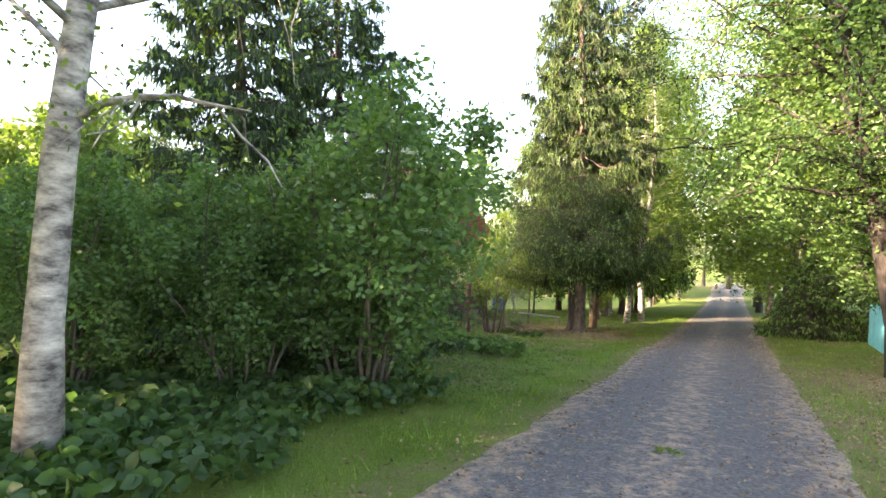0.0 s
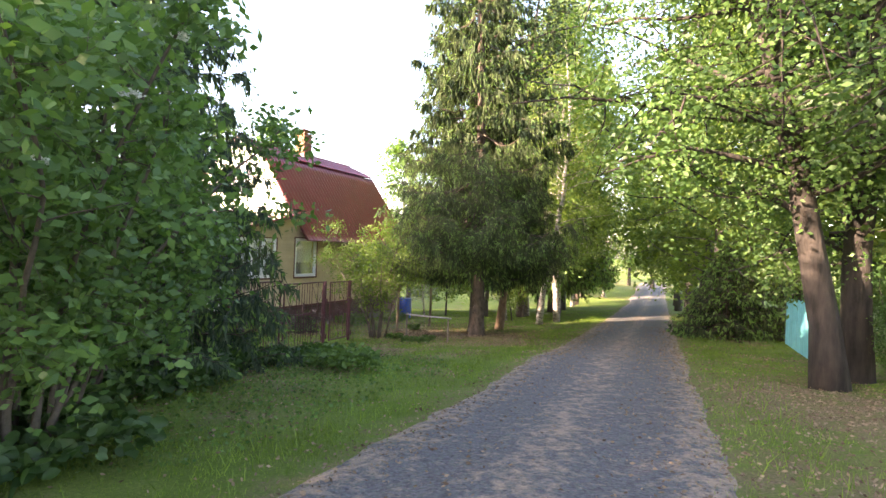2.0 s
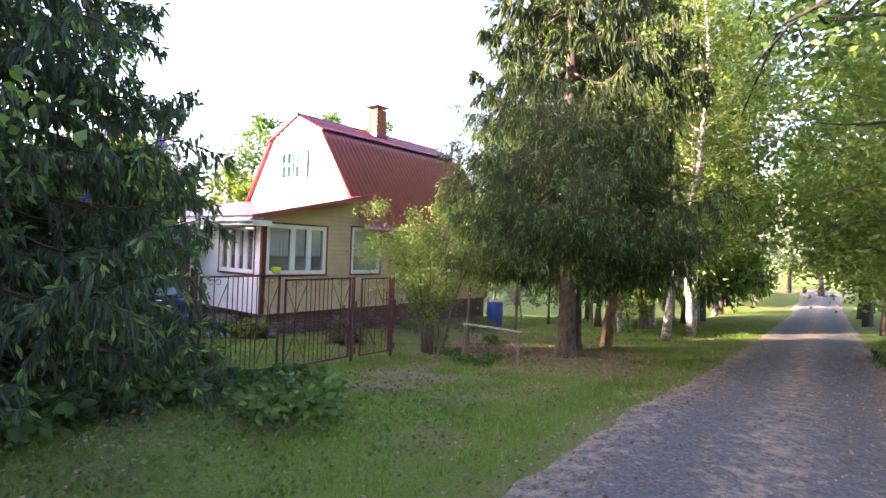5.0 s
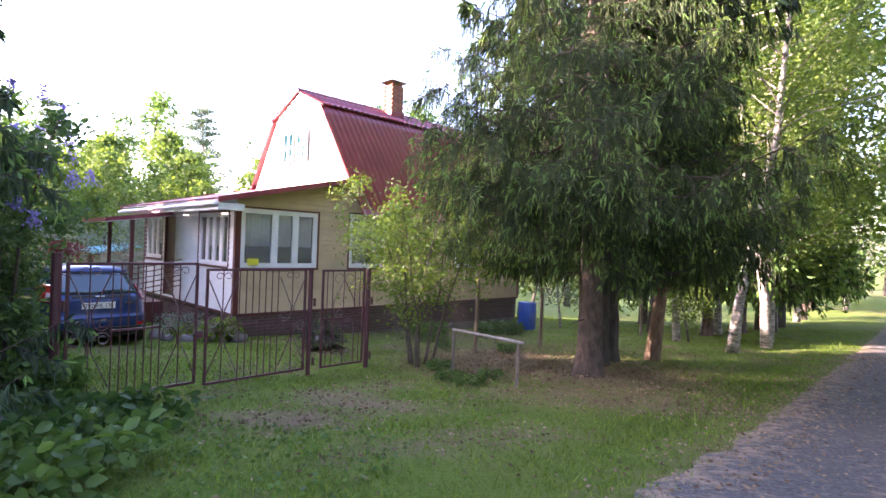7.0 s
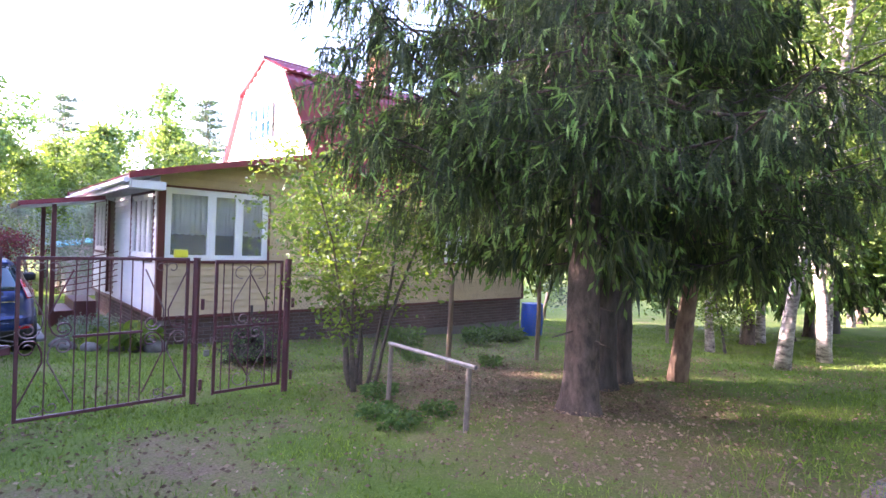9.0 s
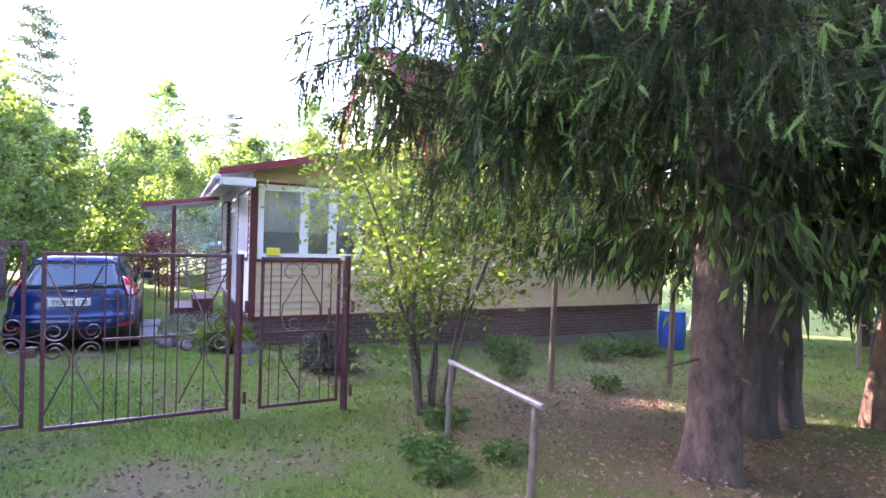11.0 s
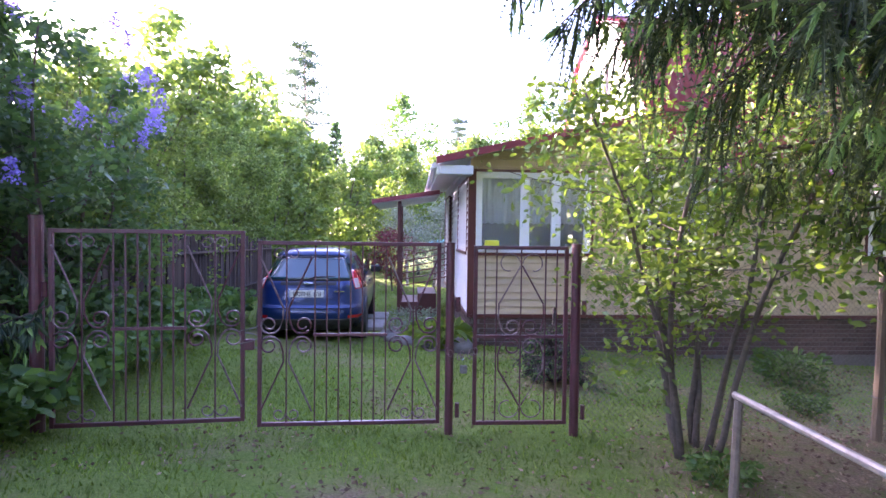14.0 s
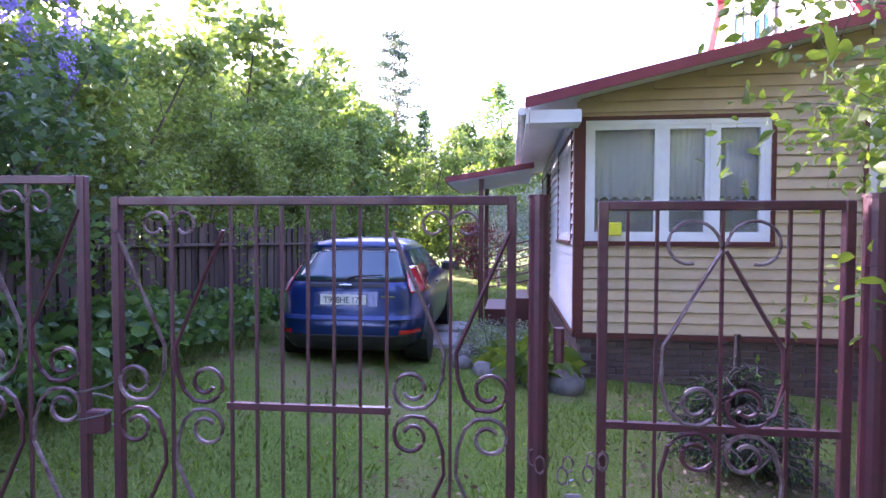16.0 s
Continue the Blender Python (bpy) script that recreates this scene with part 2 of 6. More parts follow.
MAT = {
    "ground": ground_material(), "road": road_material(),
    "siding": material("beige_siding", (0.52, 0.40, 0.26), 0.45, col2=(0.45, 0.34, 0.215), scale=3, bump=0.08, bump_scale=90, obj_random=0.05),
    "white_siding": material("white_siding", (0.76, 0.76, 0.76), 0.45, col2=(0.68, 0.68, 0.68), scale=3, obj_random=0.03),
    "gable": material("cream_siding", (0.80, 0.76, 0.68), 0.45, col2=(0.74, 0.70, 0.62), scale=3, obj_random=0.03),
    "trim": material("brown_red_trim", (0.115, 0.028, 0.026), 0.4, col2=(0.09, 0.022, 0.022), scale=6),
    "gate": material("maroon_iron_paint", (0.105, 0.024, 0.036), 0.42, col2=(0.065, 0.02, 0.026), scale=14, bump=0.15, bump_scale=120, coat=0.2),
    # worn rusty iron; its pale tone also paints the sun glint on gate strips
    "rust_glint": material("worn_iron_glint", (0.26, 0.20, 0.20), 0.5, 0.4, col2=(0.11, 0.05, 0.055), scale=25, bump=0.2),
    "roof": material("red_metal_tile", (0.25, 0.042, 0.058), 0.33, col2=(0.20, 0.034, 0.046), scale=2, coat=0.15),
    "white": material("white_plastic", (0.80, 0.80, 0.80), 0.35, col2=(0.74, 0.74, 0.73), scale=4),
    "soffit": material("white_soffit", (0.78, 0.79, 0.80), 0.5, col2=(0.70, 0.71, 0.72), scale=4),
    "brick": material("brown_brick", (0.10, 0.062, 0.052), 0.8, col2=(0.07, 0.043, 0.038), scale=14, bump=0.3, obj_random=0.25),
    "mortar": material("mortar", (0.17, 0.155, 0.145), 0.95, scale=20, bump=0.3),
    "chimney": material("red_brick", (0.33, 0.13, 0.075), 0.85, col2=(0.24, 0.09, 0.055), scale=10, bump=0.3, obj_random=0.2),
    "glass": glass_material("window_glass", (0.92, 0.95, 0.95), 0.02, 0.9),
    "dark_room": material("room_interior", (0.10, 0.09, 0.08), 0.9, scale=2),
    "lace": material("lace_curtain", (0.86, 0.88, 0.92), 0.9, col2=(0.66, 0.69, 0.75), scale=40),
    "yellow": material("yellow_plastic", (0.75, 0.72, 0.05), 0.4, col2=(0.65, 0.62, 0.04)),
    "car": material("blue_car_paint", (0.0015, 0.021, 0.12), 0.28, 0.3, col2=(0.0013, 0.018, 0.105), scale=2, coat=0.6),
    "car_glass": glass_material("car_glass", (0.01, 0.05, 0.065), 0.03),
    "black": material("black_plastic", (0.014, 0.014, 0.015), 0.5, scale=20),
    "tyre": material("tyre_rubber", (0.012, 0.012, 0.012), 0.85, scale=30, bump=0.2),
    "rim": material("alloy", (0.5, 0.5, 0.52), 0.3, 0.9, scale=10),
    "red_lens": material("red_lens", (0.55, 0.015, 0.02), 0.15, coat=1.0, scale=6),
    "clear_lens": material("clear_lens", (0.62, 0.46, 0.46), 0.15, coat=1.0, scale=6),
    "plate": material("plate_white", (0.78, 0.78, 0.76), 0.4, scale=10),
    "ink": material("black_ink", (0.02, 0.02, 0.02), 0.5),
    "chrome": material("chrome", (0.7, 0.7, 0.72), 0.15, 1.0),
    "wood": material("weathered_wood", (0.23, 0.18, 0.12), 0.85, col2=(0.12, 0.09, 0.06), scale=9, bump=0.5, bump_scale=40, stretch=(1, 1, 0.15)),
    "rail": material("weathered_pole", (0.20, 0.16, 0.12), 0.7, col2=(0.11, 0.085, 0.065), scale=14, bump=0.3),
    "rail_top": material("grey_pipe", (0.30, 0.275, 0.25), 0.45, 0.2, col2=(0.19, 0.17, 0.15), scale=14, bump=0.2),
    "board": material("dark_old_boards", (0.09, 0.07, 0.06), 0.95, col2=(0.048, 0.038, 0.033), scale=6, bump=0.5, spec=0.1, stretch=(1, 1, 0.1), obj_random=0.3),
    "aqua": material("turquoise_paint", (0.16, 0.52, 0.58), 0.6, col2=(0.11, 0.40, 0.46), scale=6, bump=0.2, obj_random=0.12),
    "wire": material("galvanised_wire", (0.17, 0.15, 0.14), 0.6, 0.5, scale=30),
    "barrel": material("blue_plastic", (0.015, 0.09, 0.42), 0.4, scale=5),
    "stone": material("grey_stone", (0.20, 0.18, 0.165), 0.9, col2=(0.11, 0.10, 0.09), scale=9, bump=0.5, obj_random=0.25),
    "slab": material("pale_concrete", (0.38, 0.37, 0.36), 0.9, col2=(0.27, 0.26, 0.25), scale=9, bump=0.3),
    "bark_spruce": material("spruce_bark", (0.135, 0.10, 0.078), 0.95, col2=(0.04, 0.029, 0.023), scale=13, bump=1.0, bump_scale=34, stretch=(1, 1, 0.5)),
    "bark_pine": material("pine_bark", (0.31, 0.21, 0.14), 0.95, col2=(0.13, 0.08, 0.055), scale=10, bump=1.0, bump_scale=26, stretch=(1, 1, 0.4)),
    "bark_grey": material("grey_bark", (0.11, 0.095, 0.08), 0.95, col2=(0.042, 0.036, 0.032), scale=9, bump=1.0, bump_scale=24, stretch=(1, 1, 0.3)),
    "bark_rough": material("furrowed_dark_bark", (0.065, 0.05, 0.042), 0.95, col2=(0.016, 0.013, 0.011), scale=8, bump=1.0, bump_scale=14, stretch=(1, 1, 0.22)),
    "bark_birch": material("birch_bark", (0.60, 0.54, 0.48), 0.85, col2=(0.06, 0.05, 0.047), scale=4.2, bump=0.4, bump_scale=30, stretch=(1, 1, 2.2)),
    "stem": material("shrub_stem", (0.12, 0.095, 0.07), 0.9, col2=(0.055, 0.045, 0.035), scale=18, bump=0.3),
    "needle": leaf_material("spruce_needles", (0.017, 0.036, 0.017), (0.10, 0.14, 0.052), (1.7, 1.6, 0.6), 0.22, 0.6),
    "needle_blue": leaf_material("blue_green_needles", (0.022, 0.05, 0.032), (0.10, 0.155, 0.085), (1.6, 1.6, 0.7), 0.22, 0.6),
    "shoot": leaf_material("spruce_shoots", (0.10, 0.215, 0.055), (0.21, 0.34, 0.10), (1.4, 1.4, 0.6), 0.3, 0.55),
    "leaf": leaf_material("leaf_green", (0.045, 0.1, 0.028), (0.11, 0.19, 0.05), (1.8, 1.9, 0.7), 0.32),
    "leaf_hedge": leaf_material("leaf_hedge", (0.07, 0.125, 0.03), (0.16, 0.235, 0.06), (1.8, 1.8, 0.7), 0.38),
    "leaf_dark": leaf_material("leaf_dark", (0.045, 0.105, 0.032), (0.105, 0.195, 0.06), (1.9, 2.0, 0.8)),
    "leaf_yellow": leaf_material("leaf_fresh", (0.06, 0.11, 0.024), (0.15, 0.215, 0.05), (1.9, 1.9, 0.6), 0.45),
    "leaf_birch": leaf_material("leaf_birch", (0.06, 0.11, 0.022), (0.155, 0.22, 0.05), (2.0, 2.0, 0.8), 0.4),
    # ground elder: greens darkened to paint in the shade under the shrubs
    "leaf_elder_shaded": leaf_material("leaf_elder_shaded", (0.026, 0.066, 0.02), (0.066, 0.13, 0.04), (1.8, 1.9, 0.8)),
    "leaf_lilac": leaf_material("leaf_lilac", (0.036, 0.082, 0.032), (0.082, 0.15, 0.058), (1.9, 2.0, 0.8)),
    "leaf_red": leaf_material("leaf_red", (0.09, 0.02, 0.025), (0.18, 0.05, 0.05), (1.6, 1.2, 1.0)),
    "leaf_silver": leaf_material("leaf_silver", (0.13, 0.17, 0.13), (0.25, 0.30, 0.23), (1.3, 1.4, 1.0)),
    "blossom": leaf_material("lilac_blossom", (0.20, 0.16, 0.42), (0.36, 0.30, 0.62), (1.2, 1.1, 1.4), 0.3),
    "white_flower": leaf_material("white_flower", (0.6, 0.62, 0.55), (0.8, 0.8, 0.74), (1.1, 1.1, 1.0), 0.3),
    "grass": leaf_material("grass_blades", (0.068, 0.125, 0.016), (0.175, 0.25, 0.04), (1.6, 1.7, 0.6), 0.3, 0.6),
    "litter": leaf_material("dry_litter", (0.10, 0.065, 0.04), (0.34, 0.25, 0.165), (1.2, 1.0, 0.8), 0.1, 0.9),
}


# ---- building helpers ----
def mesh_of(name, verts, faces):
    """A mesh from arrays; faces is an (n, 3) or (n, 4) array."""
    verts, faces = np.asarray(verts, np.float32), np.asarray(faces, np.int32)
    me = bpy.data.meshes.new(name)
    me.vertices.add(len(verts))
    me.vertices.foreach_set("co", verts.ravel())
    k = faces.shape[1]
    me.loops.add(faces.size)
    me.loops.foreach_set("vertex_index", faces.ravel())
    me.polygons.add(len(faces))
    me.polygons.foreach_set("loop_start", np.arange(0, faces.size, k, dtype=np.int32))
    me.update()
    me.validate()
    return me


def mesh_object(name, me, mat, parent=None, label="", smooth=False):
    if mat:
        me.materials.append(MAT[mat])
    if smooth:
        me.polygons.foreach_set("use_smooth", np.ones(len(me.polygons), bool))
    ob = new(name, me)
    ob.parent = parent
    if label:
        ob["label"] = label
    return ob


def part(name, bm, mat, parent=None, label="", smooth=False):
    me = bpy.data.meshes.new(name)
    bm.to_mesh(me)
    bm.free()
    return mesh_object(name, me, mat, parent, label, smooth)


def thing(name, m, label, category, group="", kind=""):
    ob = new(name)
    ob.matrix_world = m
    ob.empty_display_size = 0.2
    return tagged(ob, label, category, group, kind)


def add_box(bm, lo, hi, bevel=0.0, m=None):
    """A box from corner to corner, with rounded edges where asked."""
    lo, hi = Vector(lo), Vector(hi)
    size, mid = hi - lo, (hi + lo) / 2
    mat = Matrix.Translation(mid) @ Matrix.Diagonal((*size, 1))
    r = bmesh.ops.create_cube(bm, size=1.0, matrix=(m @ mat) if m else mat)
    if bevel:
        edges = {e for v in r["verts"] for e in v.link_edges}
        bmesh.ops.bevel(bm, geom=list(edges), offset=bevel, segments=1, affect="EDGES")
    return bm


def box(lo, hi, bevel=0.0, m=None):
    return add_box(bmesh.new(), lo, hi, bevel, m)


def add_tube(bm, pts, radii, sides=6, cap=True):
    """A round bar along points, with its own radius at each."""
    pts = [Vector(p) for p in pts]
    if not hasattr(radii, "__len__"):
        radii = [radii] * len(pts)
    rings, up = [], Vector((0.31, 0.17, 0.93)).normalized()
    for i, p in enumerate(pts):
        d = (pts[min(i + 1, len(pts) - 1)] - pts[max(i - 1, 0)]).normalized()
        a = d.cross(up if abs(d.dot(up)) < 0.97 else Vector((1, 0, 0))).normalized()
        b = d.cross(a)
        rings.append([bm.verts.new(p + radii[i] * (math.cos(2 * math.pi * k / sides) * a + math.sin(2 * math.pi * k / sides) * b)) for k in range(sides)])
    for r0, r1 in zip(rings, rings[1:]):
        for k in range(sides):
            bm.faces.new((r0[k], r0[(k + 1) % sides], r1[(k + 1) % sides], r1[k]))
    if cap:
        bm.faces.new(rings[0][::-1])
        bm.faces.new(rings[-1])
    return bm


def tube(pts, radii, sides=6):
    return add_tube(bmesh.new(), pts, radii, sides)


def ground_z(x, y):
    """The lie of the land: it falls gently away along the road."""
    x, y = np.clip(x, -16, 26), np.clip(y, -14, 46)
    z = 0.1817 + 0.01034 * x - 0.08277 * y + 0.00133 * x * x - 0.0004 * x * y + 0.000384 * y * y
    for cx, cy, r, k in ((0.2, 16.7, 1.9, -0.11), (5.3, 12.4, 1.6, 0.10), (4.5, 17.1, 1.0, 0.10), (1.5, 11.2, 1.0, 0.06), (2.2, 20.6, 1.2, -0.07), (-4.3, 17.3, 1.8, -0.09), (-0.95, 14.2, 1.5, -0.21)):
        z = z + k * np.exp(-((x - cx) ** 2 + (y - cy) ** 2) / (r * r))
    return z


def on_ground(x, y, turn=0.0, sink=0.0):
    return pose(x, y, float(ground_z(x, y)) - sink, 0, 0, turn)


ROAD_DIR = Vector((0.475, 0.88, 0)).normalized()
ROAD_AT = Vector((4.2, 8.75, 0))
ROAD_NORMAL = Vector((ROAD_DIR.y, -ROAD_DIR.x, 0))


def road_side(x, y):
    """Metres to the right of the road's middle."""
    return (x - ROAD_AT.x) * ROAD_NORMAL.x + (y - ROAD_AT.y) * ROAD_NORMAL.y


def bare_at(x, y):
    """How bare and trodden the ground is, 0 to 1."""
    s = np.abs(road_side(x, y))
    v = np.clip(1 - (s - 1.2) / 0.75, 0, 1) * 0.75
    for cx, cy, rx, ry, k in ((2.0, 14.7, 0.9, 0.35, 1.0), (1.5, 13.8, 0.8, 0.4, 1.0), (5.0, 16.1, 1.9, 0.8, 0.85), (1.4, 15.1, 0.6, 0.35, 1.0),
                              (4.6, 18.2, 1.9, 2.3, 1.0), (2.9, 19.3, 1.6, 2.6, 1.05), (4.5, 21.5, 2.0, 2.0, 0.5), (-0.4, 18.7, 0.7, 0.7, 0.8),
                              (-3.4, 16.7, 1.2, 0.9, 0.6), (-0.4, 16.6, 1.0, 0.4, 0.5), (1.3, 23.0, 2.5, 2.0, 0.5), (7.2, 8.4, 1.5, 2.6, 0.95), (5.1, 4.0, 1.4, 3.2, 0.95), (0.4, 9.5, 0.8, 2.0, 0.35)):
        d = np.hypot((x - cx) / rx, (y - cy) / ry)
        v = np.maximum(v, np.clip(1.5 - d, 0, 1) * k)
    worn = np.clip(np.sin(1.9 * x + 2.1 * np.sin(1.1 * y)) * np.sin(1.6 * y + 1.9 * np.sin(1.3 * x)) + 0.15, 0, 1)
    return np.maximum(v, worn * 0.6)


# ---- ground and road ----
def axis(lo, hi, step):
    far = np.array([8.0, 20, 45, 90, 180, 400, 900])
    return np.concatenate([lo - far[::-1], np.arange(lo, hi + step / 2, step), hi + far])


def build_ground():
    gx, gy = axis(-16, 26, 0.3), axis(-14, 46, 0.3)
    X, Y = np.meshgrid(gx, gy)
    rough = np.array([noise.noise((x * 0.9, y * 0.9, 0)) * 0.02 + noise.noise((x * 3.1, y * 3.1, 5)) * 0.012 for x, y in zip(X.ravel(), Y.ravel())]).reshape(X.shape)
    Z = ground_z(X, Y) + rough
    s = np.abs(road_side(X, Y))
    Z = np.where(s < 1.0, Z - 0.06, Z)
    nx, ny = len(gx), len(gy)
    idx = np.arange(nx * ny).reshape(ny, nx)
    F = np.stack([idx[:-1, :-1], idx[:-1, 1:], idx[1:, 1:], idx[1:, :-1]], -1).reshape(-1, 4)
    me = mesh_of("ground", np.stack([X, Y, Z], -1).reshape(-1, 3), F)
    b = bare_at(X, Y).ravel().astype(np.float32)
    me.attributes.new("bare", "FLOAT", "POINT").data.foreach_set("value", b)
    tagged(mesh_object("ground", me, "ground", smooth=True), "mown green lawn and trodden earth with leaf litter", "ground", kind="structure")


def build_road():
    along, across = np.arange(-16, 75, 0.22), np.linspace(-1.75, 1.75, 17)
    A, S = np.meshgrid(along, across, indexing="ij")
    X = ROAD_AT.x + A * ROAD_DIR.x + S * ROAD_NORMAL.x
    Y = ROAD_AT.y + A * ROAD_DIR.y + S * ROAD_NORMAL.y
    jag = np.array([noise.noise((x * 2.3, y * 2.3, 9)) * 0.014 + noise.noise((x * 8, y * 8, 3)) * 0.008 for x, y in zip(X.ravel(), Y.ravel())]).reshape(X.shape)
    ruts = -0.022 * np.exp(-((np.abs(S) - 0.72) / 0.28) ** 2)
    Z = ground_z(X, Y) + 0.03 + jag + ruts - np.clip(np.abs(S) - 1.2, 0, 1) * 0.16
    n, k = A.shape
    idx = np.arange(n * k).reshape(n, k)
    F = np.stack([idx[:-1, :-1], idx[:-1, 1:], idx[1:, 1:], idx[1:, :-1]], -1).reshape(-1, 4)
    me = mesh_of("road", np.stack([X, Y, Z], -1).reshape(-1, 3), F)
    b = (np.clip((np.abs(S) - 0.75) / 0.6, 0, 1) * 1.0 + np.exp(-(S / 0.35) ** 2) * 0.75).ravel().astype(np.float32)
    me.attributes.new("bare", "FLOAT", "POINT").data.foreach_set("value", b)
    tagged(mesh_object("road", me, "road", smooth=True), "grey gravel village road with dry brown litter", "road", kind="structure")


build_ground()
build_road()


# ---- house ----
HOUSE = pose(-2.78, 19.2, 0, 0, 0, -32.0)   # local y runs along the long wall, local -x across the gable


def hx(v, u, z):
    """House coordinates: v across the gable from the road wall, u along the road wall from the veranda's corner."""
    return Vector((-v, u, z))


house = thing("house", HOUSE, "beige sided country house with a red mansard roof and brick plinth", "house")
Z0, SILL, HEAD = -0.78, 0.22, 1.57
VW, HL = 6.3, 9.85


def siding(name, mat, at, length, zlo, zhi, holes, parent, pitch=0.118, top=None):
    """Lapped boards on a backing wall, cut round the openings; at(s, z, out) gives the place. top(s): a raking upper edge."""
    wall = bmesh.new()
    zt = zhi

    def slab(bm, s0, s1, z0, z1, o0, o1, z1b=None, lap=0.0):
        z1b = z1 if z1b is None else z1b
        co = [at(s0, z0, o1 + lap), at(s1, z0, o1 + lap), at(s1, z1b, o1), at(s0, z1, o1), at(s0, z0, o0), at(s1, z0, o0), at(s1, z1b, o0), at(s0, z1, o0)]
        v = [bm.verts.new(c) for c in co]
        for f in ((0, 1, 2, 3), (5, 4, 7, 6), (4, 5, 1, 0), (3, 2, 6, 7), (4, 0, 3, 7), (1, 5, 6, 2)):
            bm.faces.new([v[i] for i in f])

    cuts = sorted({0.0, length, *[h[0] for h in holes], *[h[1] for h in holes]})
    for s0, s1 in zip(cuts, cuts[1:]):
        mid, z = (s0 + s1) / 2, zlo
        for h in sorted((h for h in holes if h[0] < mid < h[1]), key=lambda h: h[2]):
            if h[2] > z:
                slab(wall, s0, s1, z, h[2], -0.12, 0.0)
            z = h[3]
        if top:
            slab(wall, s0, s1, z, top(s0), -0.12, 0.0, top(s1))
        elif z < zt:
            slab(wall, s0, s1, z, zt, -0.12, 0.0)
    bmesh.ops.remove_doubles(wall, verts=wall.verts, dist=0.0005)
    bmesh.ops.recalc_face_normals(wall, faces=wall.faces)
    w = part(name, wall, mat, parent)
    z = zlo
    while z < (max(top(0), top(length)) if top else zt) - 0.02:
        z1 = z + pitch
        runs = [[0.0, length]]
        for h in holes:
            if h[2] < z + pitch * 0.6 and h[3] > z + pitch * 0.4:
                runs = [r for a, b in runs for r in ([a, min(b, h[0])], [max(a, h[1]), b]) if r[1] - r[0] > 0.02]
        for a, b in runs:
            if top:
                steps = np.linspace(a, b, 60)
                ok = [s for s in steps if top(s) > z1 - 0.03]
                if len(ok) < 2:
                    continue
                a, b = min(ok), max(ok)
            bm = bmesh.new()
            slab(bm, a, b, z + 0.014, z1, 0.003, 0.007, lap=0.020)
            bmesh.ops.recalc_face_normals(bm, faces=bm.faces)
            part("plank", bm, mat, w)
        z += pitch
    return w


def side_at(s, z, out):
    return hx(-out, s, z)


def front_at(s, z, out):
    return hx(s, -out, z)


def gable_at(s, z, out):
    return hx(s, 3.1 - out, z)


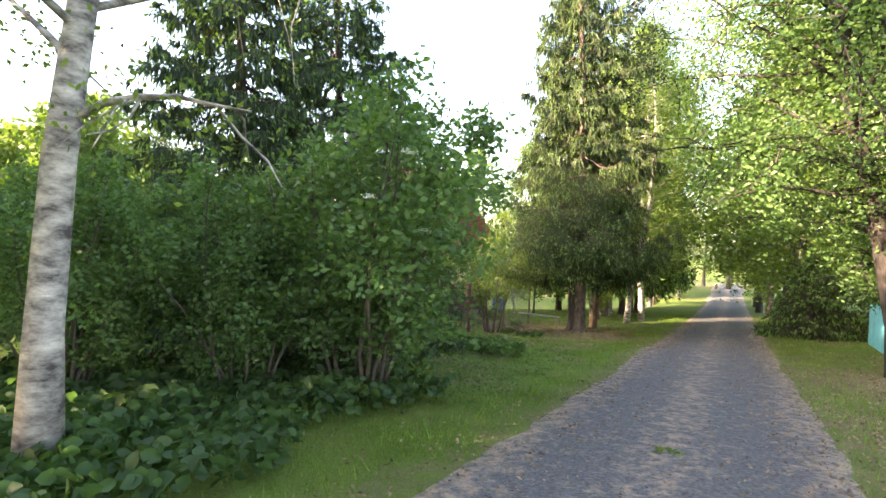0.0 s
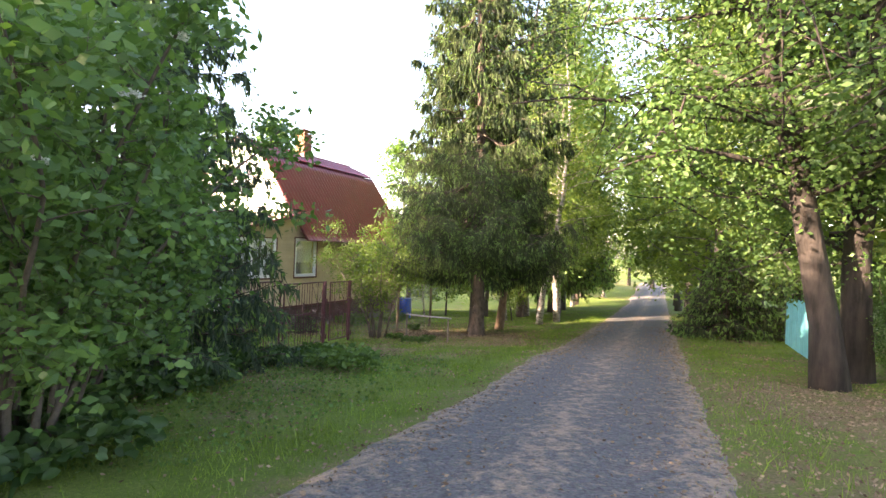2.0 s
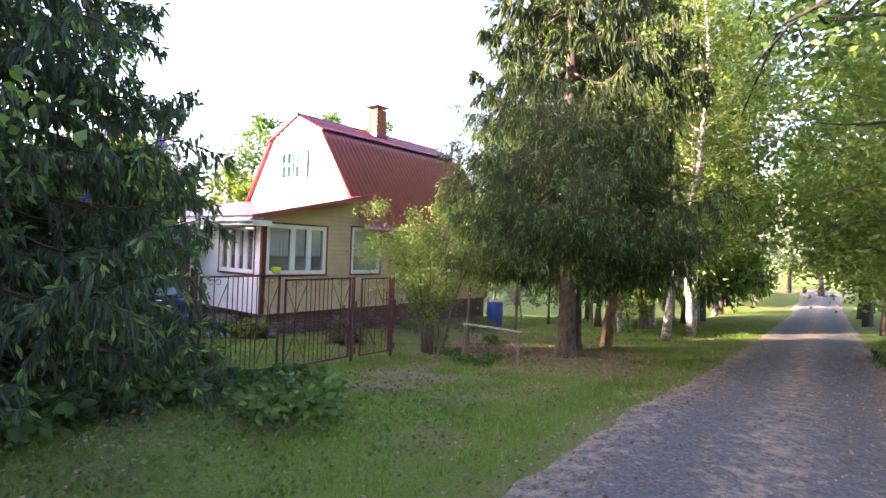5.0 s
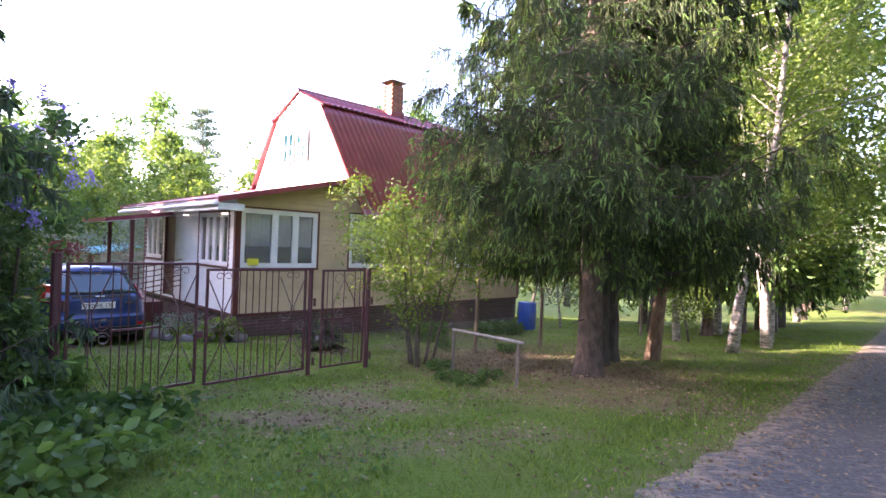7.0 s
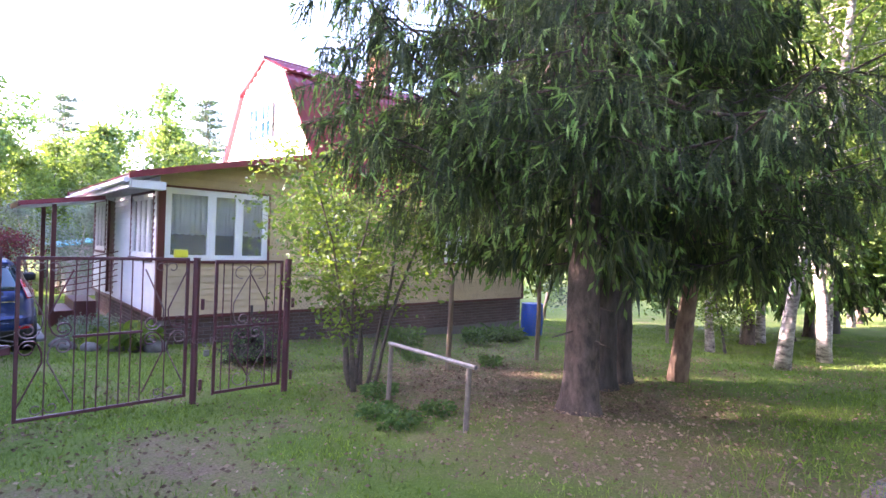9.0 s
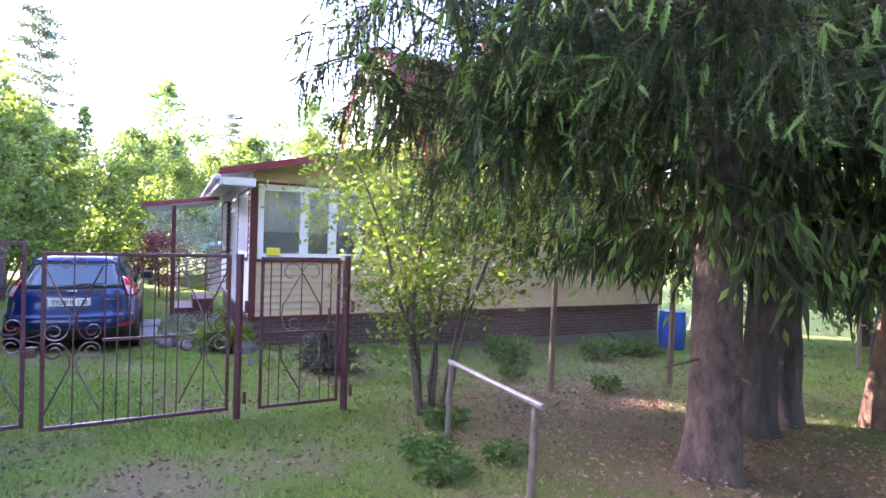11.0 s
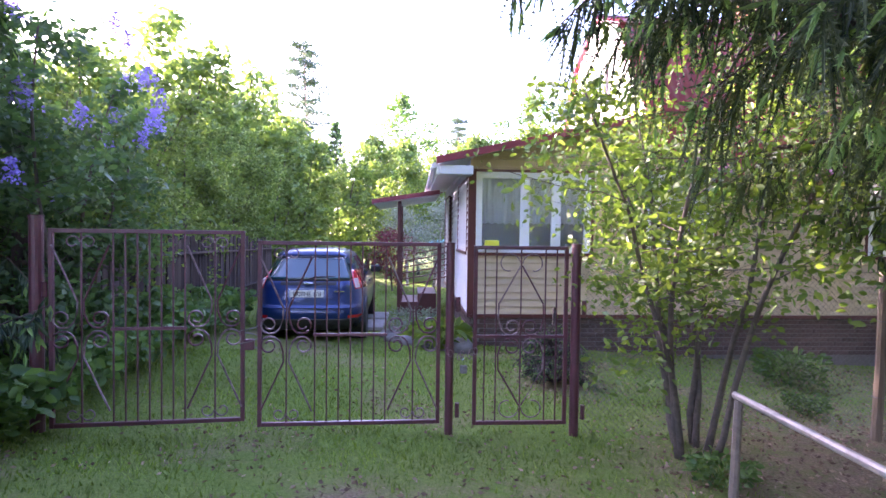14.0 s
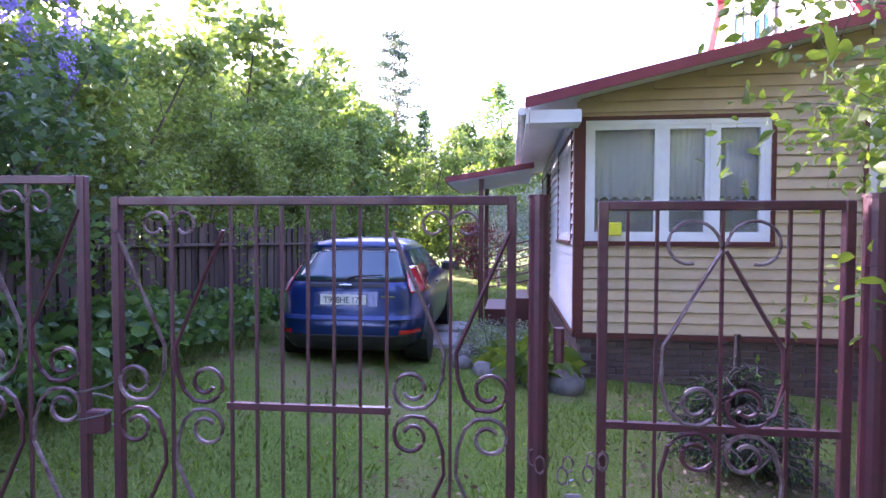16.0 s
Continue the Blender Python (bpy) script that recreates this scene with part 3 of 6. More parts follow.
def casement(at, s0, s1, z0, z1, lights, parent, curtain=True, deep=0.10):
    """A white plastic window: frame, sashes, panes, outer trim, sill, lace curtain and a dim room box behind."""
    w = new("window")
    w.parent = parent
    fr = bmesh.new()

    def bar(bm, a0, a1, c0, c1, o0, o1):
        v = [bm.verts.new(at(s, z, o)) for o in (o0, o1) for z in (c0, c1) for s in (a0, a1)]
        for f in ((0, 1, 3, 2), (4, 6, 7, 5), (0, 2, 6, 4), (1, 5, 7, 3), (0, 4, 5, 1), (2, 3, 7, 6)):
            bm.faces.new([v[i] for i in f])

    t = 0.055
    for a in ((s0, s1, z0, z0 + t), (s0, s1, z1 - t, z1), (s0, s0 + t, z0 + t, z1 - t), (s1 - t, s1, z0 + t, z1 - t)):
        bar(fr, *a, -0.07, 0.012)
    edges = [s0 + t] + [s0 + t + (s1 - s0 - 2 * t) * f for f in lights] + [s1 - t]
    for e in edges[1:-1]:
        bar(fr, e - 0.03, e + 0.03, z0 + t, z1 - t, -0.07, 0.010)
    bmesh.ops.recalc_face_normals(fr, faces=fr.faces)
    part("window_frame", fr, "white", w, "white plastic window frame")
    for a, b in zip(edges, edges[1:]):
        a, b = a + (0.03 if a > s0 + t + 0.01 else 0), b - (0.03 if b < s1 - t - 0.01 else 0)
        sa = bmesh.new()
        q = 0.045
        for r in ((a, b, z0 + t, z0 + t + q), (a, b, z1 - t - q, z1 - t), (a, a + q, z0 + t + q, z1 - t - q), (b - q, b, z0 + t + q, z1 - t - q)):
            bar(sa, *r, -0.055, 0.0)
        bmesh.ops.recalc_face_normals(sa, faces=sa.faces)
        part("sash", sa, "white", w)
        pa = bmesh.new()
        bar(pa, a + q, b - q, z0 + t + q, z1 - t - q, -0.032, -0.024)
        bmesh.ops.recalc_face_normals(pa, faces=pa.faces)
        pane = part("pane", pa, "glass", w)
        pane.visible_shadow = False
        if curtain:
            cu = bmesh.new()
            n = 26
            rows = []
            for i in range(n + 1):
                s = a + (b - a) * i / n
                o = -0.16 + 0.018 * math.sin(i * 1.9)
                hem = z0 + 0.34 * (z1 - z0) + 0.05 * abs(math.sin(i * 0.75))
                rows.append((cu.verts.new(at(s, z1 - t, o)), cu.verts.new(at(s, hem, o))))
            for r0, r1 in zip(rows, rows[1:]):
                cu.faces.new((r0[0], r1[0], r1[1], r0[1]))
            c = part("curtain", cu, "lace", w, "white lace half curtain", smooth=True)
            sol = c.modifiers.new("thick", "SOLIDIFY")
            sol.thickness = 0.003
    si = bmesh.new()
    bar(si, s0 - 0.04, s1 + 0.04, z0 - 0.05, z0 - 0.003, -0.02, 0.05)
    bmesh.ops.recalc_face_normals(si, faces=si.faces)
    part("window_sill", si, "trim", w, "brown metal sill")
    tr = bmesh.new()
    for r in ((s0 - 0.045, s0 - 0.003, z0, z1 + 0.04), (s1 + 0.003, s1 + 0.045, z0, z1 + 0.04), (s0 - 0.003, s1 + 0.003, z1 + 0.003, z1 + 0.04)):
        bar(tr, *r, 0.0, 0.03)
    bmesh.ops.recalc_face_normals(tr, faces=tr.faces)
    part("window_trim", tr, "trim", w)
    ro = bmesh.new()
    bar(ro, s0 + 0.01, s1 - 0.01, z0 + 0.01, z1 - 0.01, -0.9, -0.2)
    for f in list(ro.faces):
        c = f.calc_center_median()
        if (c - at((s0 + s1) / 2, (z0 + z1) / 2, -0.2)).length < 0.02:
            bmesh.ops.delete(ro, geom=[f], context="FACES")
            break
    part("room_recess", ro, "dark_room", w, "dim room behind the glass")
    return w


SIDE_HOLES = [(0.09, 1.96, SILL, 1.51), (2.88, 4.03, SILL, HEAD), (6.68, 7.75, SILL, HEAD)]
FRONT_HOLES = [(0.36, 2.05, SILL, 1.42), (3.72, 4.5, Z0 + 0.05, 1.42), (4.72, 6.1, SILL, 1.42)]


def rake(u):
    return 1.79 + 0.225 * u


siding("wall_side", "siding", side_at, 3.1, Z0, 1.7, SIDE_HOLES[:1] + [(2.88, 3.1, SILL, HEAD)], house, top=lambda s: rake(s) - 0.06)
siding("wall_side_rear", "siding", lambda s, z, o: side_at(s + 3.1, z, o), HL - 3.1, Z0, 1.72,
       [(a - 3.1, b - 3.1, c, d) if a > 3.1 else (0.0, b - 3.1, c, d) for a, b, c, d in SIDE_HOLES[1:]], house)
siding("wall_front", "white_siding", front_at, VW, Z0, 1.62, FRONT_HOLES, house)
casement(side_at, *SIDE_HOLES[0], (0.42, 0.71), house)
casement(side_at, *SIDE_HOLES[1], (), house)
casement(side_at, *SIDE_HOLES[2], (0.5,), house)
casement(front_at, *FRONT_HOLES[0], (0.25, 0.5, 0.75), house)
casement(front_at, *FRONT_HOLES[2], (0.33, 0.66), house)


def gable_half(z):
    """Half the mansard's width at a height."""
    return 3.1 if z < 1.6 else (3.25 - (z - 1.6) * (3.25 - 1.3) / (4.62 - 1.6) if z < 4.62 else 1.3 * (5.25 - z) / (5.25 - 4.62))


def build_gable():
    bm = bmesh.new()
    outline = [(0.02, 1.5), (0.02, 1.72), (3.1 - gable_half(4.6), 4.6), (3.1, 5.19), (3.1 + gable_half(4.6), 4.5), (6.18, 1.72), (6.18, 1.5)]
    for u0 in (3.1, HL):
        f = bm.faces.new([bm.verts.new(hx(v, u0, z)) for v, z in outline])
        r = bmesh.ops.extrude_face_region(bm, geom=[f])
        bmesh.ops.translate(bm, vec=(0, 0.12 if u0 < 5 else -0.12, 0), verts=[e for e in r["geom"] if isinstance(e, bmesh.types.BMVert)])
    bmesh.ops.recalc_face_normals(bm, faces=bm.faces)
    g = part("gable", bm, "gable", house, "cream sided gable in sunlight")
    z = 2.3
    while z < 5.1:
        h = min(gable_half(z), gable_half(z + 0.118)) - 0.05
        for a, b in ([(3.1 - h, 2.35), (3.9, 3.1 + h)] if 3.1 < z + 0.06 < 4.1 else [(3.1 - h, 3.1 + h)]):
            b2 = bmesh.new()
            co = [gable_at(s, zz, o) for zz, o in ((z + 0.005, 0.024), (z + 0.118, 0.010)) for s in (a, b)] + [gable_at(s, zz, 0.002) for zz in (z + 0.005, z + 0.118) for s in (a, b)]
            v = [b2.verts.new(c) for c in co]
            for f in ((0, 1, 3, 2), (4, 6, 7, 5), (0, 4, 5, 1), (2, 3, 7, 6), (0, 2, 6, 4), (1, 5, 7, 3)):
                b2.faces.new([v[i] for i in f])
            bmesh.ops.recalc_face_normals(b2, faces=b2.faces)
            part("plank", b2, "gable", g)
        z += 0.118
    # two attic windows with cross bars
    for s0 in (2.46, 3.22):
        w = new("window")
        w.parent = house
        pa = box((-(s0 + 0.62), 3.04, 3.16), (-s0, 3.075, 4.06))
        part("pane", pa, "car_glass", w, "dark attic pane")
        fr = bmesh.new()
        for lo, hi in (((s0, 3.16), (s0 + 0.05, 4.06)), ((s0 + 0.57, 3.16), (s0 + 0.62, 4.06)), ((s0 + 0.05, 3.16), (s0 + 0.57, 3.21)), ((s0 + 0.05, 4.01), (s0 + 0.57, 4.06)),
                       ((s0 + 0.275, 3.21), (s0 + 0.345, 4.01)), ((s0 + 0.05, 3.60), (s0 + 0.275, 3.66)), ((s0 + 0.345, 3.60), (s0 + 0.57, 3.66))):
            add_box(fr, (-hi[0], 3.015, lo[1]), (-lo[0], 3.038, hi[1]))
        part("window_frame", fr, "white", w)


build_gable()


def tile_sheet(name, p00, p10, p01, cols, rows, parent, mat="roof", thick=0.016):
    """A pressed metal tile sheet from eave (p00 to p10) up to p01: waves across and steps up the slope."""
    p00, ax, ay = Vector(p00), Vector(p10) - Vector(p00), Vector(p01) - Vector(p00)
    n = ax.cross(ay).normalized()
    if n.z < 0:
        n = -n
    a = np.linspace(0, 1, cols * 5 + 1)
    b = np.sort(np.concatenate([np.arange(rows) / rows, (np.arange(rows) + 0.97) / rows, [1.0]]))
    A, B = np.meshgrid(a, b)
    ph = (B * rows) % 1.0
    ph[-1, :] = 1.0
    H = 0.016 * np.cos(A * cols * 2 * np.pi) + 0.022 * (1 - ph) + thick
    P = np.array(p00)[None, None] + A[..., None] * np.array(ax) + B[..., None] * np.array(ay) + H[..., None] * np.array(n)
    ny, nx = A.shape
    idx = np.arange(nx * ny).reshape(ny, nx)
    F = np.stack([idx[:-1, :-1], idx[:-1, 1:], idx[1:, 1:], idx[1:, :-1]], -1).reshape(-1, 4)
    return mesh_object(name, mesh_of(name, P.reshape(-1, 3), F), mat, parent, smooth=False)


def slab_between(p00, p10, p01, thick):
    p00, p10, p01 = Vector(p00), Vector(p10), Vector(p01)
    n = (p10 - p00).cross(p01 - p00).normalized()
    if n.z < 0:
        n = -n
    q = p10 + p01 - p00
    bm = bmesh.new()
    v = [bm.verts.new(p - n * o) for o in (0, thick) for p in (p00, p10, q, p01)]
    for f in ((0, 1, 2, 3), (7, 6, 5, 4), (0, 4, 5, 1), (1, 5, 6, 2), (2, 6, 7, 3), (3, 7, 4, 0)):
        bm.faces.new([v[i] for i in f])
    bmesh.ops.recalc_face_normals(bm, faces=bm.faces)
    return bm


def build_roof():
    u0, u1 = 3.02, HL + 0.35
    for k, sgn in ((0, 1), (1, -1)):
        def at(v, u, z):
            return hx(v if sgn > 0 else 6.2 - v, u, z)
        e, b, r = (-0.42, 1.50), (1.80, 4.62) if sgn > 0 else (1.62, 4.52), (3.1, 5.25)
        lower = part("roof", slab_between(at(e[0], u0, e[1]), at(e[0], u1, e[1]), at(b[0], u0, b[1]), 0.018), "roof", house)
        tile_sheet("tile_sheet", at(e[0], u0, e[1]), at(e[0], u1, e[1]), at(b[0], u0, b[1]), 38, 11, lower)
        upper = part("roof", slab_between(at(b[0] - 0.1, u0, b[1] + 0.02), at(b[0] - 0.1, u1, b[1] + 0.02), at(r[0], u0, r[1]), 0.018), "roof", house)
        tile_sheet("tile_sheet", at(b[0] - 0.12, u0, b[1] + 0.02), at(b[0] - 0.12, u1, b[1] + 0.02), at(r[0], u0, r[1]), 38, 4, upper)
    bm = tube([hx(3.1, u0 - 0.02, 5.27), hx(3.1, u1, 5.27)], 0.07, 8)
    part("ridge_cap", bm, "roof", house)
    # lean-to roof of the veranda
    a, b, c = hx(-0.38, -0.55, rake(-0.55)), hx(6.7, -0.55, rake(-0.55)), hx(-0.38, 3.08, rake(3.08))
    part("lean_to_roof", slab_between(a, b, c, 0.03), "roof", house, "red metal lean-to roof edge")
    for v in (-0.395, 6.715):
        bd = bmesh.new()
        f = [hx(v, -0.57, rake(-0.57) + 0.02), hx(v, 3.08, rake(3.08) + 0.02), hx(v, 3.08, rake(3.08) - 0.09), hx(v, -0.57, rake(-0.57) - 0.09)]
        vs = [bd.verts.new(p) for p in f] + [bd.verts.new(p + Vector((0.03, 0, 0))) for p in f]
        for q in ((0, 1, 2, 3), (7, 6, 5, 4), (0, 4, 5, 1), (1, 5, 6, 2), (2, 6, 7, 3), (3, 7, 4, 0)):
            bd.faces.new([vs[i] for i in q])
        bmesh.ops.recalc_face_normals(bd, faces=bd.faces)
        part("rake_board", bd, "roof", house, "red barge board")
    so = slab_between(hx(-0.36, -0.53, rake(-0.53) - 0.033), hx(6.68, -0.53, rake(-0.53) - 0.033), hx(-0.36, 0.02, rake(-0.02) - 0.033), 0.03)
    part("soffit", so, "soffit", house, "white boxed soffit")
    part("soffit", slab_between(hx(-0.36, 0.03, rake(0.03) - 0.034), hx(-0.012, 0.03, rake(0.03) - 0.034), hx(-0.36, 3.05, rake(3.05) - 0.034), 0.02), "soffit", house)
    part("fascia", box(hx(6.7, -0.555, 1.42), hx(-0.38, -0.53, 1.575)), "soffit", house, "white fascia board")
    # boxed end of the eave over the corner
    part("eave_box", box(hx(-0.02, -0.52, 1.43), hx(-0.36, 0.0, 1.56)), "soffit", house)
    gu = tube([hx(-0.38, -0.60, 1.55), hx(6.7, -0.60, 1.50)], 0.045, 8)
    part("gutter", gu, "soffit", house, "white gutter")


build_roof()


def build_plinth():
    pl = part("plinth", box(hx(VW - 0.03, 0.05, -1.95), hx(0.03, HL - 0.05, Z0 - 0.002)), "mortar", house, "brown brick plinth with pale joints")
    bm = box((-0.122, -0.012, -0.031), (0.122, 0.012, 0.031), 0.004)
    me = bpy.data.meshes.new("brick")
    bm.to_mesh(me)
    bm.free()
    me.materials.append(MAT["brick"])
    for row in range(9):
        z = Z0 - 0.045 - row * 0.073
        for i in range(38):
            u = 0.17 + i * 0.256 + (0.128 if row % 2 else 0)
            if u > HL - 0.17 or float(ground_z(-2.78 + 0.53 * u, 19.2 + 0.848 * u)) > z + 0.05:
                continue
            o = new("brick", me)
            o.parent = pl
            o.matrix_local = pose(-0.028 + random.uniform(-0.002, 0.002), u, z, 0, 0, 90 + random.uniform(-0.5, 0.5))
        for i in range(24):
            v = 0.17 + i * 0.256 + (0.128 if row % 2 else 0)
            if v > VW - 0.17 or row > 6:
                continue
            o = new("brick", me)
            o.parent = pl
            o.matrix_local = pose(-v, 0.048, z, 0, 0, random.uniform(-0.5, 0.5))
    part("drip_edge", box(hx(0.0, 0.0, Z0 - 0.045), hx(-0.035, HL, Z0 + 0.004)), "trim", house, "brown drip edge")
    part("drip_edge", box(hx(VW, -0.035, Z0 - 0.045), hx(0.0, 0.0, Z0 + 0.004)), "trim", house)
    part("corner_trim", box(hx(0.075, -0.032, Z0 + 0.006), hx(-0.032, 0.075, 1.52)), "trim", house, "brown corner trim")
    part("corner_trim", box(hx(VW, -0.032, Z0 + 0.006), hx(VW - 0.08, 0.0, 1.52)), "trim", house)
    part("corner_trim", box(hx(0.06, HL - 0.07, Z0 + 0.006), hx(-0.028, HL + 0.02, 1.6)), "trim", house)
    part("rear_wall", box(hx(VW - 0.1, HL - 0.12, Z0), hx(0.1, HL, 1.6)), "siding", house)
    part("far_side_wall", box(hx(VW, 0.2, Z0), hx(VW - 0.1, HL, 1.6)), "siding", house)
    # door of the veranda
    d = part("door", box(hx(4.46, 0.02, Z0 + 0.05), hx(3.76, 0.07, 1.40), 0.006), "trim", house, "dark brown entrance door")
    part("door_frame", box(hx(4.52, -0.025, Z0 + 0.05), hx(4.46, 0.06, 1.44)), "trim", house)
    part("door_frame", box(hx(3.76, -0.025, Z0 + 0.05), hx(3.70, 0.06, 1.44)), "trim", house)
    h = tube([hx(3.84, -0.005, 0.2), hx(3.84, -0.045, 0.2), hx(3.95, -0.045, 0.2)], 0.01)
    part("door_handle", h, "chrome", d)


build_plinth()


def build_chimney():
    st = part("chimney", box(hx(2.93, 6.08, 4.7), hx(2.49, 6.52, 6.05)), "mortar", house, "square red brick chimney stack")
    bm = box((-0.122, -0.06, -0.031), (0.122, 0.06, 0.031), 0.004)
    me = bpy.data.meshes.new("brick")
    bm.to_mesh(me)
    bm.free()
    me.materials.append(MAT["chimney"])
    for row in range(17):
        z = 4.86 + row * 0.073
        off = 0.03 if row % 2 else -0.03
        for du in (-0.125, 0.125):
            for v in (2.49 + 0.05, 2.93 - 0.05):
                o = new("brick", me)
                o.parent = st
                o.matrix_local = pose(-v, 6.30 + du + off * 0.5, z, 0, 0, 90)
        for dv in (-0.11, 0.11):
            o = new("brick", me)
            o.parent = st
            o.matrix_local = pose(-(2.71 + dv - off * 0.5), 6.08 + 0.05, z, 0, 0, 0)
    part("flashing", box(hx(2.99, 6.02, 5.02), hx(2.43, 6.58, 5.18), 0.02), "roof", house)
    for v in (2.53, 2.89):
        for u in (6.12, 6.48):
            part("cap_leg", tube([hx(v, u, 6.05), hx(v, u, 6.19)], 0.012), "trim", house)
    bm = bmesh.new()
    vs = [bm.verts.new(hx(*p)) for p in ((2.36, 5.95, 6.17), (3.06, 5.95, 6.17), (3.06, 6.65, 6.17), (2.36, 6.65, 6.17), (2.71, 6.30, 6.31))]
    for f in ((0, 1, 4), (1, 2, 4), (2, 3, 4), (3, 0, 4), (3, 2, 1, 0)):
        bm.faces.new([vs[i] for i in f])
    part("chimney_cap", bm, "trim", house, "dark sheet metal chimney cap")


build_chimney()


def build_porch():
    p00, p10, p01 = hx(2.9, -1.75, 1.20), hx(5.3, -1.75, 1.20), hx(2.9, -0.35, 1.42)
    part("porch_roof", slab_between(p00, p10, p01, 0.025), "roof", house, "red porch canopy")
    part("porch_soffit", slab_between(p00 - Vector((0, 0, 0.03)), p10 - Vector((0, 0, 0.03)), p01 - Vector((0, 0, 0.03)), 0.05), "soffit", house)
    part("porch_edge", box(hx(5.32, -1.79, 1.13), hx(2.88, -1.755, 1.225)), "roof", house, "red porch edge board")
    eb = slab_between(hx(2.86, -1.78, 1.225), hx(2.895, -1.78, 1.225), hx(2.86, -0.35, 1.45), 0.09)
    part("porch_edge", eb, "roof", house)
    for v in (3.05, 5.1):
        part("porch_post", box(hx(v + 0.04, -1.24, -1.3), hx(v - 0.04, -1.16, 1.28)), "trim", house)
    for k in range(6):
        z = -0.62 + k * 0.13
        part("porch_rail", tube([hx(3.05, -1.2, z), hx(3.05, -0.6, z + 0.1), hx(3.06, -0.05, z + 0.24)], 0.012), "trim", house)
    for i in range(2):
        part("step", box(hx(4.7, -1.15 + 0.36 * i, -1.5), hx(3.3, -0.79 + 0.36 * i + (0.05 if i else 0), -1.0 + 0.19 * i), 0.01), "trim", house, "brown painted porch step")


build_porch()

# yellow pot behind the veranda window
pot = thing("flower_pot", HOUSE @ pose(0.10, 0.34, SILL + 0.058), "yellow plastic pot on the veranda window sill", "flower pot")
part("pot_body", box((-0.05, -0.11, 0), (0.05, 0.11, 0.14), 0.012), "yellow", pot)


# ---- gate and fences ----
FENCE_TURN = math.degrees(math.atan2(17.45 - 13.69, 0.93 + 1.17))


def curl(mc, s, zm, k, cx, cz, r, a0, a1, r_end=0.36, n=20):
    """A flat spiral in the leaf's plane, mirrored by s across the motif's middle and by k above or below zm."""
    out = []
    for i in range(n + 1):
        f = i / n
        a = radians(a0 + (a1 - a0) * f)
        q = r * (1 - (1 - r_end) * f)
        out.append((mc + s * (cx + q * math.cos(a)), -0.014, zm + k * (cz + q * math.sin(a))))
    return out


def gate_leaf(name, a, b, zlo, height, zones, uprights, parent, kind="cross", mid=0.495):
    """A welded leaf from a to b in plan: frame, thin uprights, cross bar, and strips bent into scrolls. zones: (middle, half width)."""
    width = (Vector(b) - Vector(a)).length
    leaf = new(name)
    leaf.parent = parent
    leaf.matrix_world = Matrix.Translation((a[0], a[1], zlo)) @ pose(0, 0, 0, 0, 0, math.degrees(math.atan2(b[1] - a[1], b[0] - a[0])))
    h, q = height, 0.016
    for lo, hi in (((0, 0), (2 * q, h)), ((width - 2 * q, 0), (width, h)), ((2 * q, 0), (width - 2 * q, 2 * q)), ((2 * q, h - 2 * q), (width - 2 * q, h))):
        part("frame_bar", box((lo[0], -q, lo[1]), (hi[0], q, hi[1]), 0.003), "gate", leaf)
    zm = h * mid
    for x in uprights:
        part("upright", box((x - 0.0055, -0.0055, 2 * q), (x + 0.0055, 0.0055, h - 2 * q)), "gate", leaf)
    top = h - 2 * q - zm
    for mc, w in zones:
        for s in (-1, 1):
            for k, reach in ((1, top - 0.02), (-1, zm - 2 * q - 0.02)):
                def at(fx, dz):
                    return (mc + s * w * fx, -0.014, zm + k * dz)
                if kind == "cross":
                    ln = [at(0.97, reach * 0.90), at(0.10, 0.22), at(0.12, 0.13), at(0.24, 0.055), at(0.42, 0.018)]
                    ln += curl(mc, s, zm, k, w * 0.64, 0.085, 0.072, -90, 330, 0.42)
                    tip = curl(mc, s, zm, k, w * 0.27, reach - w * 0.24, w * 0.25, 180, -150, 0.5)
                else:
                    ln = [at(0.03, reach * 0.84), at(0.90, 0.28), at(0.93, 0.16), at(0.80, 0.06), at(0.58, 0.018)]
                    ln += curl(mc, s, zm, k, w * 0.38, 0.085, 0.072, -90, -500, 0.42)
                    tip = curl(mc, s, zm, k, w * 0.50, reach * 0.86, w * 0.46, 180, -100, 0.6)
                part("strip", tube(tip, 0.006, 5), "rust_glint", leaf)
                # one strip of each pair is paler: a sun glint put into its colour
                part("strip", tube(ln, 0.008, 5), "rust_glint" if (s < 0) == (k > 0) else "gate", leaf)
    x = 2 * q
    for s0, s1 in [(x0 + w0, x1 - w1) for (x0, w0), (x1, w1) in zip(zones, zones[1:])] if len(zones) > 1 else [(x, width - 2 * q)]:
        part("cross_bar", box((s0, -0.012, zm - 0.012), (s1, 0.012, zm + 0.012)), "gate", leaf)
    return leaf


PL, PJ, PM, PR = (-1.17, 13.69), (-0.46, 15.10), (0.36, 16.53), (0.93, 17.45)


